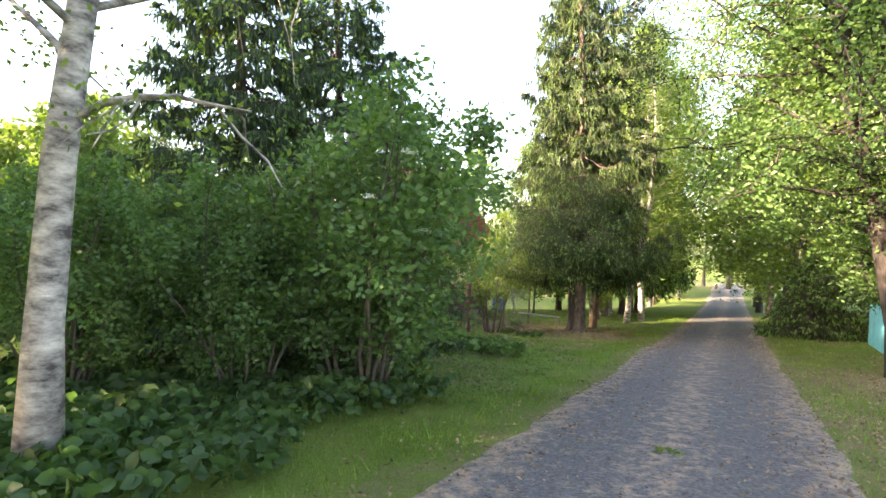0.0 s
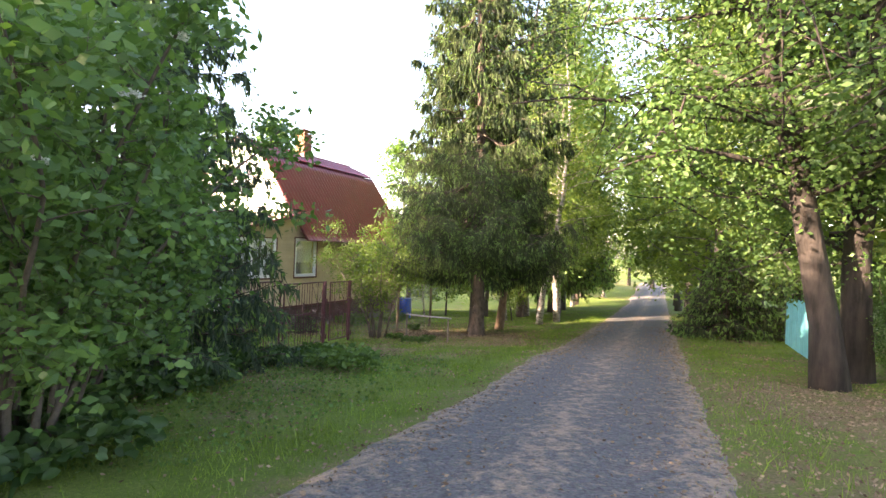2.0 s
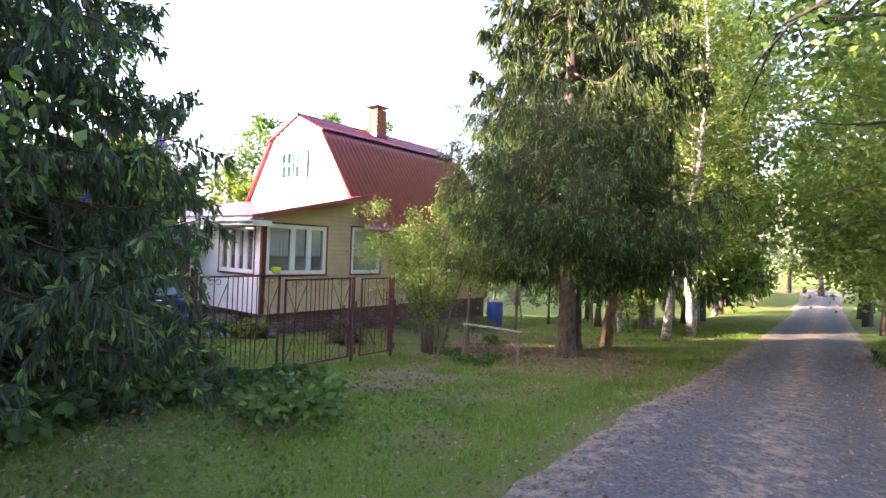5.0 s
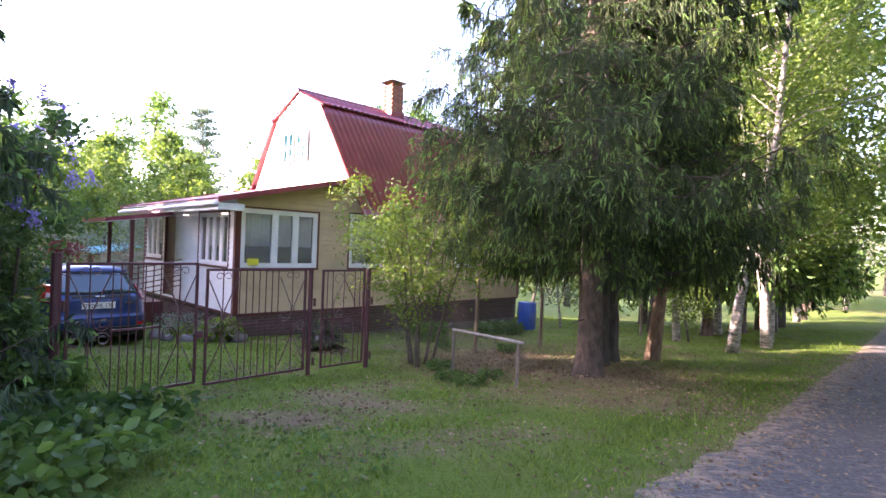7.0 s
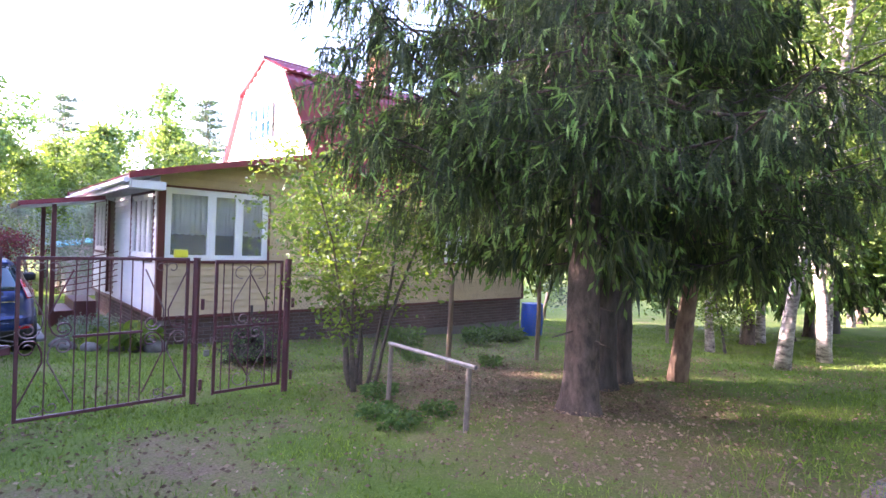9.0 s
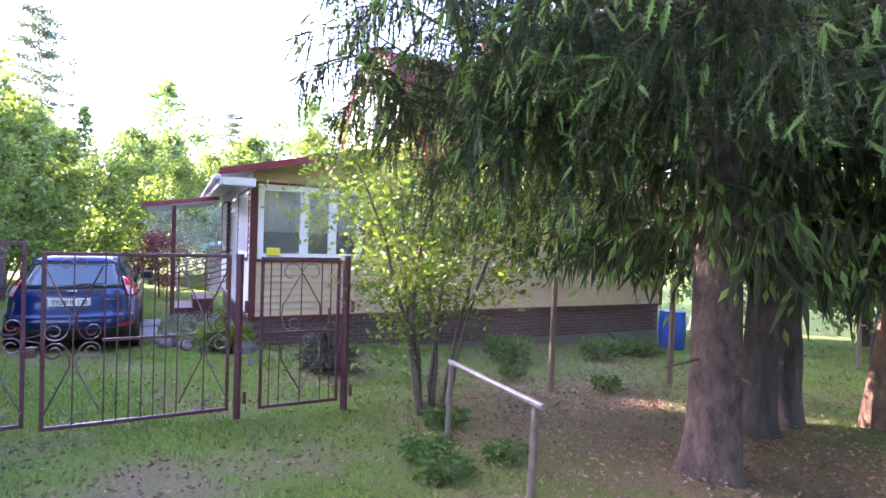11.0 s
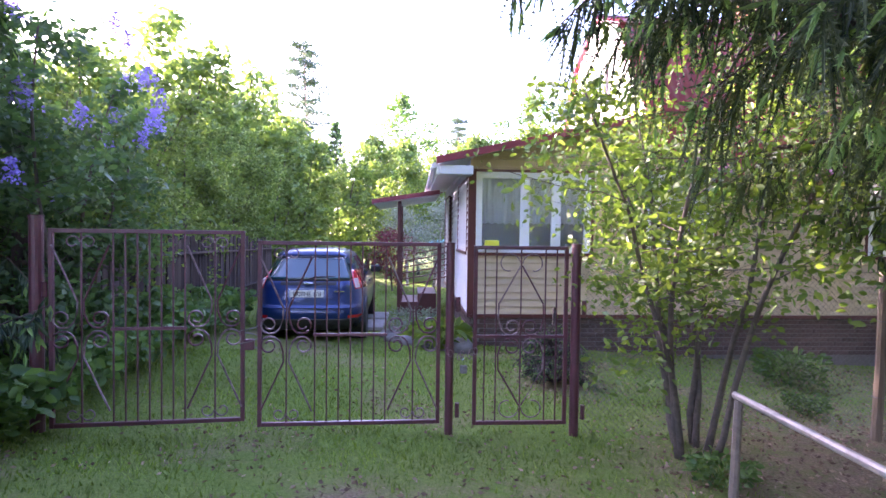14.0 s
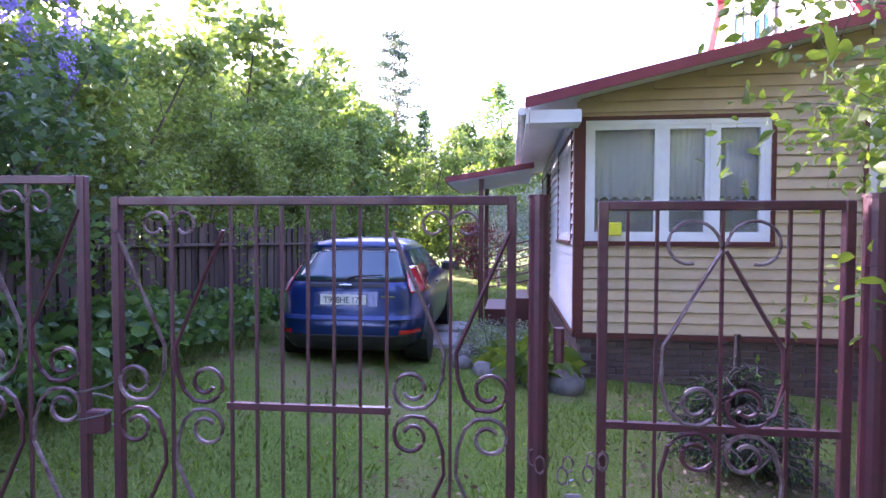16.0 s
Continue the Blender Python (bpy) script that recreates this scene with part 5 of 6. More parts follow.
def leaf_blades(P, size, rng, aspect=0.55, droop=0.3, fold=0.25, up=None):
    """Rounded leaves with a midrib: seven corners and six triangles each."""
    n = len(P)
    d = rng.normal(size=(n, 3))
    d[:, 2] = d[:, 2] * 0.6 - droop
    if up is not None:
        d = up + d * 0.5
    d /= np.linalg.norm(d, axis=1, keepdims=True) + 1e-9
    t = rng.normal(size=(n, 3))
    t[:, 2] *= 0.4
    s = np.cross(d, t)
    s /= np.linalg.norm(s, axis=1, keepdims=True) + 1e-9
    nr = np.cross(d, s)
    nr = np.where(nr[:, 2:3] < 0, -nr, nr)
    L = (size * rng.uniform(0.65, 1.25, n))[:, None]
    w = aspect * 0.5
    co = [P, P + d * L * 0.5 - nr * L * 0.03]
    for f, g in ((0.22, 0.72), (0.55, 1.0), (0.85, 0.5)):
        for sg in (1, -1):
            co.append(P + d * L * f + s * L * w * g * sg + nr * L * fold * 0.35 * g)
    co.append(P + d * L - nr * L * 0.12)
    V = np.stack(co, 1).reshape(-1, 3)
    b = np.arange(n)[:, None] * 9
    F = np.concatenate([b + np.array([q]) for q in ((0, 1, 2), (2, 1, 4), (4, 1, 6), (6, 1, 8), (0, 3, 1), (3, 5, 1), (5, 7, 1), (7, 8, 1))], 0)
    return V, F


def leaf_object(name, P, size, rng, mat, parent, label="", round_leaf=False, **k):
    V, F = (leaf_blades if round_leaf else leaf_quads)(np.asarray(P, float), size, rng, **k)
    return mesh_object(name, mesh_of(name, V, F), mat, parent, label)


def limb_points(p, d, length, rng, n=6, sag=0.0, wob=0.12):
    """A crooked limb that starts at p along d."""
    out, d = [np.array(p, float)], np.array(d, float) / np.linalg.norm(d)
    for i in range(n):
        d = d + rng.normal(size=3) * wob + np.array([0, 0, -sag])
        d /= np.linalg.norm(d)
        out.append(out[-1] + d * length / n)
    return out


def broadleaf(name, h, r_trunk, base, spread, limbs, twigs, leaves, size, mat, bark, seed, lean=(0, 0), cluster=0.28, stems=1, droop=0.25, up=0.5, start=0.25, shape=None, label_crown="", splay=0.26, tubes=True, round_leaf=False):
    """A broad-leaved tree or shrub: tapered stems, limbs, twigs, and leaves clustered along the twigs. Built at the origin."""
    rng = np.random.default_rng(seed)
    top = new(name)
    P = []
    for s in range(stems):
        a = rng.uniform(0, 2 * np.pi)
        if stems > 1:
            d0 = np.array([np.cos(a) * splay, np.sin(a) * splay, 1.0])
            p0 = np.array([np.cos(a), np.sin(a), 0]) * rng.uniform(0.02, 0.08) * stems ** 0.5
        else:
            d0, p0 = np.array([lean[0], lean[1], 1.0]), np.zeros(3)
        hh = h * (rng.uniform(0.7, 1.0) if stems > 1 else 1.0)
        tr = limb_points(p0 - np.array([0, 0, 0.15]), d0, hh, rng, 10, 0.0, 0.05 if stems == 1 else 0.08)
        rad = [r_trunk * (1.25 if i == 0 else 1.0) * (1 - 0.9 * (i / 10) ** 0.9) + 0.004 for i in range(11)]
        bm = tube(tr, rad, 9 if stems == 1 else 6)
        T = np.array(tr)
        for i in range(limbs // stems):
            f = start + (1 - start) * ((i + rng.uniform(0, 1)) / (limbs // stems)) ** 0.9
            x = f * 10
            k = min(int(x), 9)
            p = T[k] + (T[k + 1] - T[k]) * (x - k)
            a = i * 2.4 + rng.uniform(-0.5, 0.5)
            prof = shape(f) if shape else math.sin(math.pi * min(max((f - start) / (1 - start) * 0.85 + 0.15, 0), 1)) ** 0.7
            ln = spread * max(prof, 0.18) * rng.uniform(0.7, 1.15)
            lb = limb_points(p, (np.cos(a), np.sin(a), up * rng.uniform(0.5, 1.4)), ln, rng, 5, 0.04, 0.16)
            rl = max(r_trunk * 0.32 * (1 - f * 0.7), 0.005)
            add_tube(bm, lb, [rl * (1 - 0.8 * j / 5) for j in range(6)], 5 if tubes else 3, False)
            for q in range(twigs):
                y = rng.uniform(0.25, 1.0) * 5
                k = min(int(y), 4)
                p2 = lb[k] + (lb[k + 1] - lb[k]) * (y - k)
                tw = limb_points(p2, rng.normal(size=3) + np.array([0, 0, 0.15]), ln * rng.uniform(0.18, 0.42) + 0.12, rng, 3, droop * 0.25, 0.2)
                if tubes and q % 2 == 0:
                    add_tube(bm, tw, [rl * 0.35, rl * 0.3, rl * 0.25, rl * 0.12], 3, False)
                tw = np.array(tw)
                u = rng.uniform(0, 3, leaves)
                kk = np.minimum(u.astype(int), 2)
                P.append(tw[kk] + (tw[kk + 1] - tw[kk]) * (u - kk)[:, None] + rng.normal(size=(leaves, 3)) * cluster * 0.35)
        part("trunk" if stems == 1 else "stem", bm, bark, top, smooth=True)
    leaf_object("crown", np.concatenate(P), size, rng, mat, top, label_crown, droop=droop, round_leaf=round_leaf)
    return top


def spindles(A, D, L, width, rng, blades):
    """Pointed blades crossing on one axis, from A along D."""
    V, F, c = [], [], 0
    n = len(A)
    S = np.cross(D, rng.normal(size=(n, 3)))
    S /= np.linalg.norm(S, axis=1, keepdims=True) + 1e-9
    N = np.cross(D, S)
    for k in range(blades):
        an = math.pi * k / blades
        W = (S * math.cos(an) + N * math.sin(an)) * width
        mid = A + D * (L * 0.45)[:, None]
        V.append(np.stack([A, mid + W, A + D * L[:, None], mid - W], 1).reshape(-1, 3))
        F.append(np.arange(n)[:, None] * 4 + np.array([[0, 1, 2, 3]]) + c)
        c += 4 * n
    return np.concatenate(V), np.concatenate(F)


def needles(A, D, L, rng, step, size):
    """Needles standing off each twig on both sides, one pair every step."""
    k = np.maximum((L / step).astype(int), 2)
    at = np.repeat(np.arange(len(A)), k)
    first = np.repeat(np.cumsum(k) - k, k)
    u = (np.arange(len(at)) - first + 0.5) / np.repeat(k, k)
    D2 = D[at]
    R = rng.normal(size=(len(at), 3))
    R -= D2 * (R * D2).sum(1, keepdims=True)
    R /= np.linalg.norm(R, axis=1, keepdims=True) + 1e-9
    c = A[at] + D2 * (L[at] * u)[:, None]
    ln = size * (rng.uniform(0.75, 1.2, len(at)) * (1.1 - 0.5 * u))[:, None]
    V = np.stack([c - D2 * 0.005, c + R * ln + D2 * 0.013, c + D2 * 0.006, c - R * ln + D2 * 0.013], 1).reshape(-1, 3)
    return V, np.arange(len(at))[:, None] * 4 + np.array([[0, 1, 2, 3]])


def spruce(name, h, radius, r_trunk, base, seed, whorls=24, per=8, strands=60, near=True, bark="bark_spruce", hang=0.42, blade=0.016, sag=0.27, mat="needle", fresh=0.22, detail_top=7.0, skirt=()):
    """A spruce: trunk, sagging boughs in uneven whorls, side branches in flat sprays, twigs hanging from them and pale shoots at the ends."""
    rng = np.random.default_rng(seed)
    top = new(name)
    tr = limb_points((0, 0, -0.2), (0, 0, 1), h + 0.2, rng, 14, 0.0, 0.012)
    bm = bmesh.new()
    # the butt flares into low roots
    low = [(-0.2, 1.75), (0.0, 1.45), (0.12, 1.24), (0.35, 1.1), (0.9, 1.02)]
    pts = [tuple(np.array(tr[0]) + np.array([0, 0, z + 0.2])) for z, k in low] + [tuple(p) for p in tr[2:]]
    rad = [r_trunk * k for z, k in low] + [r_trunk * (1 - i / 14) ** 0.85 + 0.008 for i in range(2, 15)]
    add_tube(bm, pts, rad, 18)
    for v in bm.verts:
        a = math.atan2(v.co.y, v.co.x)
        if v.co.z < 0.4:
            k = 1 + 0.16 * math.sin(3 * a + seed) * (0.4 - v.co.z) / 0.6
            v.co.x, v.co.y = v.co.x * k, v.co.y * k
        d = noise.noise(v.co * 4.0) * 0.06
        v.co.x, v.co.y = v.co.x * (1 + d), v.co.y * (1 + d)
    part("trunk", bm, bark, top, smooth=True)
    T = np.array(tr)
    wood = bmesh.new()
    # stubs of broken dead branches below the crown
    for i in range(9 if near else 0):
        z, a = rng.uniform(0.7, base), rng.uniform(0, 2 * np.pi)
        o = np.array([math.cos(a), math.sin(a), 0.0])
        add_tube(wood, [o * r_trunk * 0.85 + (0, 0, z), o * (r_trunk + rng.uniform(0.05, 0.35)) + (0, 0, z - 0.04)], [0.013, 0.006], 5)
    A, D, L, U, tips, tipd = [], [], [], [], [], []
    for w in range(whorls):
        f = w / (whorls - 1)
        z = base + (h - base) * f ** 1.05
        reach = radius * (1 - ((z - base) / (h - base)) ** 1.2) * (0.93 + 0.07 * min(1, (z - base) / 1.0)) + 0.15
        x = (z + 0.2) / (h + 0.2) * 14
        k = min(int(x), 13)
        p = T[k] + (T[k + 1] - T[k]) * (x - k)
        low_boughs = [(radians(b), r) for b, bz, r in skirt if abs(bz - z) <= (h - base) / (whorls - 1) / 2]
        for j in range(per + len(low_boughs)):
            a = j * 2 * np.pi / per + w * 0.9 + rng.uniform(-0.35, 0.35)
            ln = reach * rng.uniform(0.62, 1.10)
            if j >= per:
                a, ln = low_boughs[j - per]
            root = p + np.array([0.0, 0.0, rng.uniform(-0.14, 0.16)])
            n = 8
            o = np.array([np.cos(a), np.sin(a), 0.0])
            side = np.array([-o[1], o[0], 0.0])
            sg = sag * (1 - f) * rng.uniform(0.75, 1.25) + 0.05
            swing = rng.normal() * 0.12
            B = np.array([root + o * ln * q + side * swing * ln * q * q + np.array([0, 0, ln * (-sg * math.sin(q * 2.75) + (0.22 * f - 0.02) * q)]) for q in np.linspace(0, 1, n + 1)])
            B[1:] += rng.normal(size=(n, 3)) * 0.025
            add_tube(wood, B, [max(0.03 * (1 - f * 0.6) * (1 - 0.85 * i / n), 0.005) for i in range(n + 1)], 5 if near else 3, False)
            share = max(0.22, ln / radius) * (1.0 if z < detail_top else 0.5)
            m2 = max(4, int((13 if near else 9) * share))
            sprays = [(B[-1], o)]
            per_spray = max(2, int(strands * share / (m2 + 1)))
            for q in range(m2):
                u = 0.22 + 0.76 * (q + rng.uniform(0, 1)) / m2
                y = u * n
                k = min(int(y), n - 1)
                p2 = B[k] + (B[k + 1] - B[k]) * (y - k)
                sgn = 1 if q % 2 else -1
                d = o * rng.uniform(0.35, 0.8) + side * sgn * rng.uniform(0.6, 1.0) + np.array([0, 0, rng.uniform(-0.25, 0.05)])
                l2 = ln * 0.36 * (1.15 - 0.75 * u) * rng.uniform(0.6, 1.25) + 0.10
                tw = np.array(limb_points(p2, d, l2, rng, 3, 0.10, 0.08))
                if z < detail_top:
                    add_tube(wood, tw, [0.009, 0.007, 0.005, 0.003], 3, False)
                g = rng.uniform(0.05, 1, per_spray) * 3
                kk = np.minimum(g.astype(int), 2)
                A.append(tw[kk] + (tw[kk + 1] - tw[kk]) * (g - kk)[:, None])
                o2 = tw[-1] - tw[-2]
                o2 /= np.linalg.norm(o2)
                dd = o2 * rng.uniform(0.0, 0.6, per_spray)[:, None] + rng.normal(size=(per_spray, 3)) * 0.25 + np.array([0, 0, -1.0])
                D.append(dd)
                L.append(hang * rng.uniform(0.3, 1.25, per_spray) * (0.45 + 0.75 * math.sin(u * 2.6)))
                U.append(np.full(per_spray, u))
                # short twigs that clothe the side branch itself
                nb = max(3, per_spray // 2)
                g = rng.uniform(0.0, 1, nb) * 3
                kk = np.minimum(g.astype(int), 2)
                A.append(tw[kk] + (tw[kk + 1] - tw[kk]) * (g - kk)[:, None])
                D.append(o2 * 0.9 + rng.normal(size=(nb, 3)) * np.array([0.7, 0.7, 0.35]))
                L.append(rng.uniform(0.08, 0.2, nb) * (0.6 + hang) * min(1, radius * 0.7))
                U.append(np.full(nb, u))
                tips.append(tw[-1])
                tipd.append(o2)
            g = rng.uniform(0.35, 1, per_spray * 2) * n
            kk = np.minimum(g.astype(int), n - 1)
            A.append(B[kk] + (B[kk + 1] - B[kk]) * (g - kk)[:, None])
            D.append(rng.normal(size=(per_spray * 2, 3)) * 0.2 + o * 0.15 + np.array([0, 0, -1.0]))
            L.append(hang * rng.uniform(0.4, 1.2, per_spray * 2))
            U.append(g / n)
            tips.append(B[-1])
            tipd.append(o)
    tagged(part("bough", wood, bark, top, smooth=True), "drooping brown boughs and side branches", kind="stuff")
    A, D, L, U = np.concatenate(A), np.concatenate(D), np.concatenate(L), np.concatenate(U)
    D /= np.linalg.norm(D, axis=1, keepdims=True)
    if near:
        fine = A[:, 2] < detail_top
        V1, F1 = needles(A[fine], D[fine], L[fine], rng, 0.024, 0.022)
        V2, F2 = spindles(A, D, L, 0.006, rng, 2)
        V3, F3 = spindles(A[~fine], D[~fine], L[~fine], 0.024, rng, 2)
        V, F = np.concatenate([V1, V2, V3]), np.concatenate([F1, F2 + len(V1), F3 + len(V1) + len(V2)])
    else:
        V, F = spindles(A, D, L, blade, rng, 2)
    mesh_object("foliage", mesh_of("foliage", V, F), mat, top, "dark green hanging needle twigs")
    # new shoots: fans at the ends of the sprays, single ones at the ends of twigs
    pick = rng.uniform(size=len(A)) < fresh * (0.4 + U)
    E = [A[pick] + D[pick] * (L[pick] * 0.92)[:, None]]
    G = [D[pick] + rng.normal(size=(int(pick.sum()), 3)) * 0.25]
    tips, tipd = np.array(tips), np.array(tipd)
    for q in range(4 if near else 2):
        E.append(tips)
        G.append(tipd * 0.7 + rng.normal(size=tips.shape) * 0.5 + np.array([0, 0, -0.75]))
    E, G = np.concatenate(E), np.concatenate(G)
    G /= np.linalg.norm(G, axis=1, keepdims=True)
    ls = rng.uniform(0.07, 0.13, len(E)) * (1.0 if near else max(1.0, blade / 0.014)) * min(1, radius * 0.7)
    if near:
        V1, F1 = spindles(E, G, ls, 0.009, rng, 2)
        V2, F2 = needles(E, G, ls, rng, 0.016, 0.016)
        V, F = np.concatenate([V1, V2]), np.concatenate([F1, F2 + len(V1)])
    else:
        V, F = spindles(E, G, ls, blade * 1.1, rng, 2)
    mesh_object("young_growth", mesh_of("young_growth", V, F), "shoot", top, "pale green new shoots")
    return top


def placed(ob, x, y, turn=0.0, scale=1.0, label="", category="", group=""):
    ob.matrix_world = on_ground(x, y, turn) @ Matrix.Diagonal((scale, scale, scale, 1))
    return tagged(ob, label, category, group)


def again(ob, x, y, turn=0.0, scale=1.0, label=""):
    o = copy_thing(ob, on_ground(x, y, turn))
    o.matrix_basis = on_ground(x, y, turn) @ Matrix.Diagonal((scale, scale, scale, 1))
    if label:
        o["label"] = label
    return o


# the big roadside spruces
big = placed(spruce("spruce_tree", 15.0, 2.85, 0.17, 3.15, 11, 18, 10, 330, True, hang=0.34, sag=0.24, fresh=0.24, detail_top=5.2, skirt=((206, 3.0, 2.6), (226, 3.0, 2.6), (243, 3.0, 2.5), (200, 3.8, 2.8), (217, 3.8, 2.9), (205, 4.5, 2.9), (222, 4.5, 2.8))), 4.5, 17.4, 20, 1.0, "tall spruce with drooping dark branches and pale shoots", "spruce tree", "roadside spruces")
next_spruce = placed(spruce("spruce_tree", 14.0, 3.0, 0.15, 2.9, 13, 18, 8, 180, False, "bark_grey", hang=0.36, blade=0.019), 4.75, 19.4, 130, 1.0, "tall spruce with a grey trunk behind its neighbour", "spruce tree", "roadside spruces")
again(next_spruce, 5.0, 20.1, 250, 0.93, "tall dark spruce beside the garden")
far_spruce = placed(spruce("spruce_tree", 13.0, 2.7, 0.15, 2.4, 12, 22, 7, 44, False, hang=0.42, blade=0.040), 8.6, 28.2, 0, 1.0, "spruce in the row beside the road", "spruce tree", "roadside row")
for x, y, t, s in ((10.2, 30.4, 80, 1.05), (11.4, 32.4, 150, 0.95), (13.5, 36.7, 220, 1.1), (16.5, 42.0, 20, 1.1), (7.2, 33.0, 300, 1.1), (20.0, 50.0, 90, 1.2), (-32.5, 22.3, 45, 0.92), (-24.0, 26.5, 145, 0.62)):
    again(far_spruce, x, y, t, s)
left_spruce = placed(spruce("spruce_tree", 10.5, 2.5, 0.13, 0.6, 14, 26, 9, 250, False, hang=0.22, blade=0.016, sag=0.16, mat="needle_blue", fresh=0.10), -2.1, 11.3, 33, 1.0, "dense dark spruce behind the roadside shrubs", "spruce tree", "spruces behind the shrubs")
again(left_spruce, -3.6, 9.4, 133, 0.95)

# sunlit pine trunk beside them
pine = broadleaf("pine_tree", 14, 0.13, 8, 2.2, 26, 7, 40, 0.13, "needle", "bark_pine", 21, (0.01, 0.0), 0.5, up=0.3, start=0.55, tubes=False)
placed(pine, 5.85, 20.7, 0, 1.0, "straight pine with sunlit orange bark", "pine tree", "roadside row")


def layered_pine(name, h, seed):
    """A far pine: bare trunk below, level limbs above with flat tufts of needles."""
    rng = np.random.default_rng(seed)
    top = new(name)
    tr = limb_points((0, 0, -0.2), (0, 0, 1), h, rng, 10, 0.0, 0.03)
    bm = tube(tr, [0.17 * (1 - 0.85 * i / 10) for i in range(11)], 8)
    T, Q = np.array(tr), []
    for i in range(30):
        f = 0.5 + 0.5 * i / 29
        x = f * 10
        k = min(int(x), 9)
        p = T[k] + (T[k + 1] - T[k]) * (x - k)
        a = i * 2.4 + rng.uniform(-0.5, 0.5)
        ln = (0.7 + 2.3 * (1 - f) ** 0.5) * rng.uniform(0.45, 1.15)
        lb = np.array(limb_points(p, (math.cos(a), math.sin(a), 0.12), ln, rng, 4, -0.03, 0.12))
        add_tube(bm, lb, [0.04, 0.03, 0.025, 0.02, 0.01], 4, False)
        for q in range(4):
            c = lb[1 + q]
            Q.append(c + rng.normal(size=(90, 3)) * np.array([0.34, 0.34, 0.10]) + np.array([0, 0, 0.06]))
    part("trunk", bm, "bark_pine", top, smooth=True)
    # the blue-green needle colour paints in the haze over these far crowns
    leaf_object("crown", np.concatenate(Q), 0.19, rng, "needle_blue", top, aspect=0.4, droop=-0.4)
    return top


far_pine = placed(layered_pine("pine_tree", 15.5, 22), -32.5, 28.0, 40, 1.0, "distant pine with level tufted limbs above the trees", "pine tree", "distant pines")
for x, y, t, s in ((-22.5, 44.5, 90, 0.82), (-44, 50, 170, 1.0)):
    again(far_pine, x, y, t, s)

# birches
birch = broadleaf("birch_tree", 12, 0.135, 2.2, 3.5, 38, 10, 26, 0.06, "leaf_birch", "bark_birch", 31, (-0.025, 0.0), 0.42, droop=0.6, up=0.6, start=0.2)
placed(birch, -2.77, 3.75, 0, 1.0, "birch with pale peeling bark and small leaves", "birch tree", "birches")
for x, y, t, s in ((15.3, 39.5, 60, 1.05), (9.1, 29.0, 120, 0.9), (22.0, 50.0, 180, 1.1), (12.6, 34.5, 300, 1.0)):
    again(birch, x, y, t, s, "white-stemmed birch in the roadside row")

# trees over the right of the road
ash = broadleaf("maple_tree", 10.5, 0.22, 2, 4.4, 52, 13, 78, 0.088, "leaf", "bark_rough", 41, (-0.10, 0.05), 0.55, up=0.35, start=0.22)
placed(ash, 8.2, 9.5, 10, 1.0, "leaning roadside tree with dark rough bark", "tree", "right roadside trees")
again(ash, 9.15, 10.1, 75, 1.05)
ash_far = broadleaf("maple_tree", 10.5, 0.15, 2, 3.6, 44, 10, 25, 0.18, "leaf_birch", "bark_grey", 43, (-0.04, 0.02), 0.55, up=0.4, start=0.12, tubes=False)
placed(ash_far, 13.6, 20.3, 50, 1.1, "leafy tree on the road's wooded side", "tree", "right roadside trees")
for x, y, t, s in ((15.0, 23.5, 130, 1.25), (16.8, 27.5, 210, 1.2), (19.2, 32.5, 290, 1.25), (14.8, 14.5, 240, 1.0), (16.5, 19.5, 15, 1.15), (22.2, 38.0, 75, 1.15), (27.0, 45.0, 120, 1.2), (32.0, 53.0, 20, 1.2), (12.5, 9.0, 310, 1.0), (12.9, 14.2, 25, 1.15), (11.3, 8.0, 85, 0.95), (13.5, 12.5, 200, 0.9), (17.5, 15.0, 99, 1.1)):
    again(ash_far, x, y, t, s)
for x, y, t, s in ((24.0, 57, 0, 1.2), (33, 68, 100, 1.4), (21, 62, 200, 1.4), (29, 76, 300, 1.6), (47, 78, 10, 1.6)):
    again(ash_far, x, y, t, s, "leafy tree at the far end of the road")

row_tree = broadleaf("birch_tree", 13.0, 0.12, 2, 3.2, 46, 11, 44, 0.095, "leaf_birch", "bark_birch", 47, (-0.02, 0.02), 0.5, up=0.45, start=0.16, tubes=False)
placed(row_tree, 8.0, 23.2, 100, 1.0, "leafy birch in the row on the garden side", "birch tree", "roadside row")
again(row_tree, 10.0, 27.0, 10, 1.05)
again(row_tree, 7.2, 25.6, 230, 0.8)
again(row_tree, 9.3, 24.9, 310, 1.05)
again(row_tree, 8.9, 29.8, 170, 1.1)
for x, y, t, s in ((6.9, 28.5, 200, 0.8), (11.5, 31.5, 60, 1.35), (13.0, 35.0, 160, 1.4)):
    again(ash_far, x, y, t, s, "leafy tree in the row on the garden side")

# shrubs by the road at the start
shrub = broadleaf("shrub", 3.5, 0.024, 0, 0.95, 84, 8, 25, 0.078, "leaf_dark", "stem", 51, (0, 0), 0.26, stems=12, up=0.5, start=0.22, splay=0.30)
placed(shrub, -1.0, 6.95, 0, 1.22, "dense green roadside shrub with many thin stems", "shrub", "roadside shrubs")
for x, y, t, s in ((-1.5, 8.5, 90, 0.95), (-2.3, 6.5, 170, 0.85), (-2.4, 8.2, 220, 0.95), (-2.0, 9.6, 290, 0.8), (-4.2, 6.0, 33, 0.85), (-4.1, 8.0, 65, 0.95), (-6.2, 6.8, 110, 0.9)):
    again(shrub, x, y, t, s)

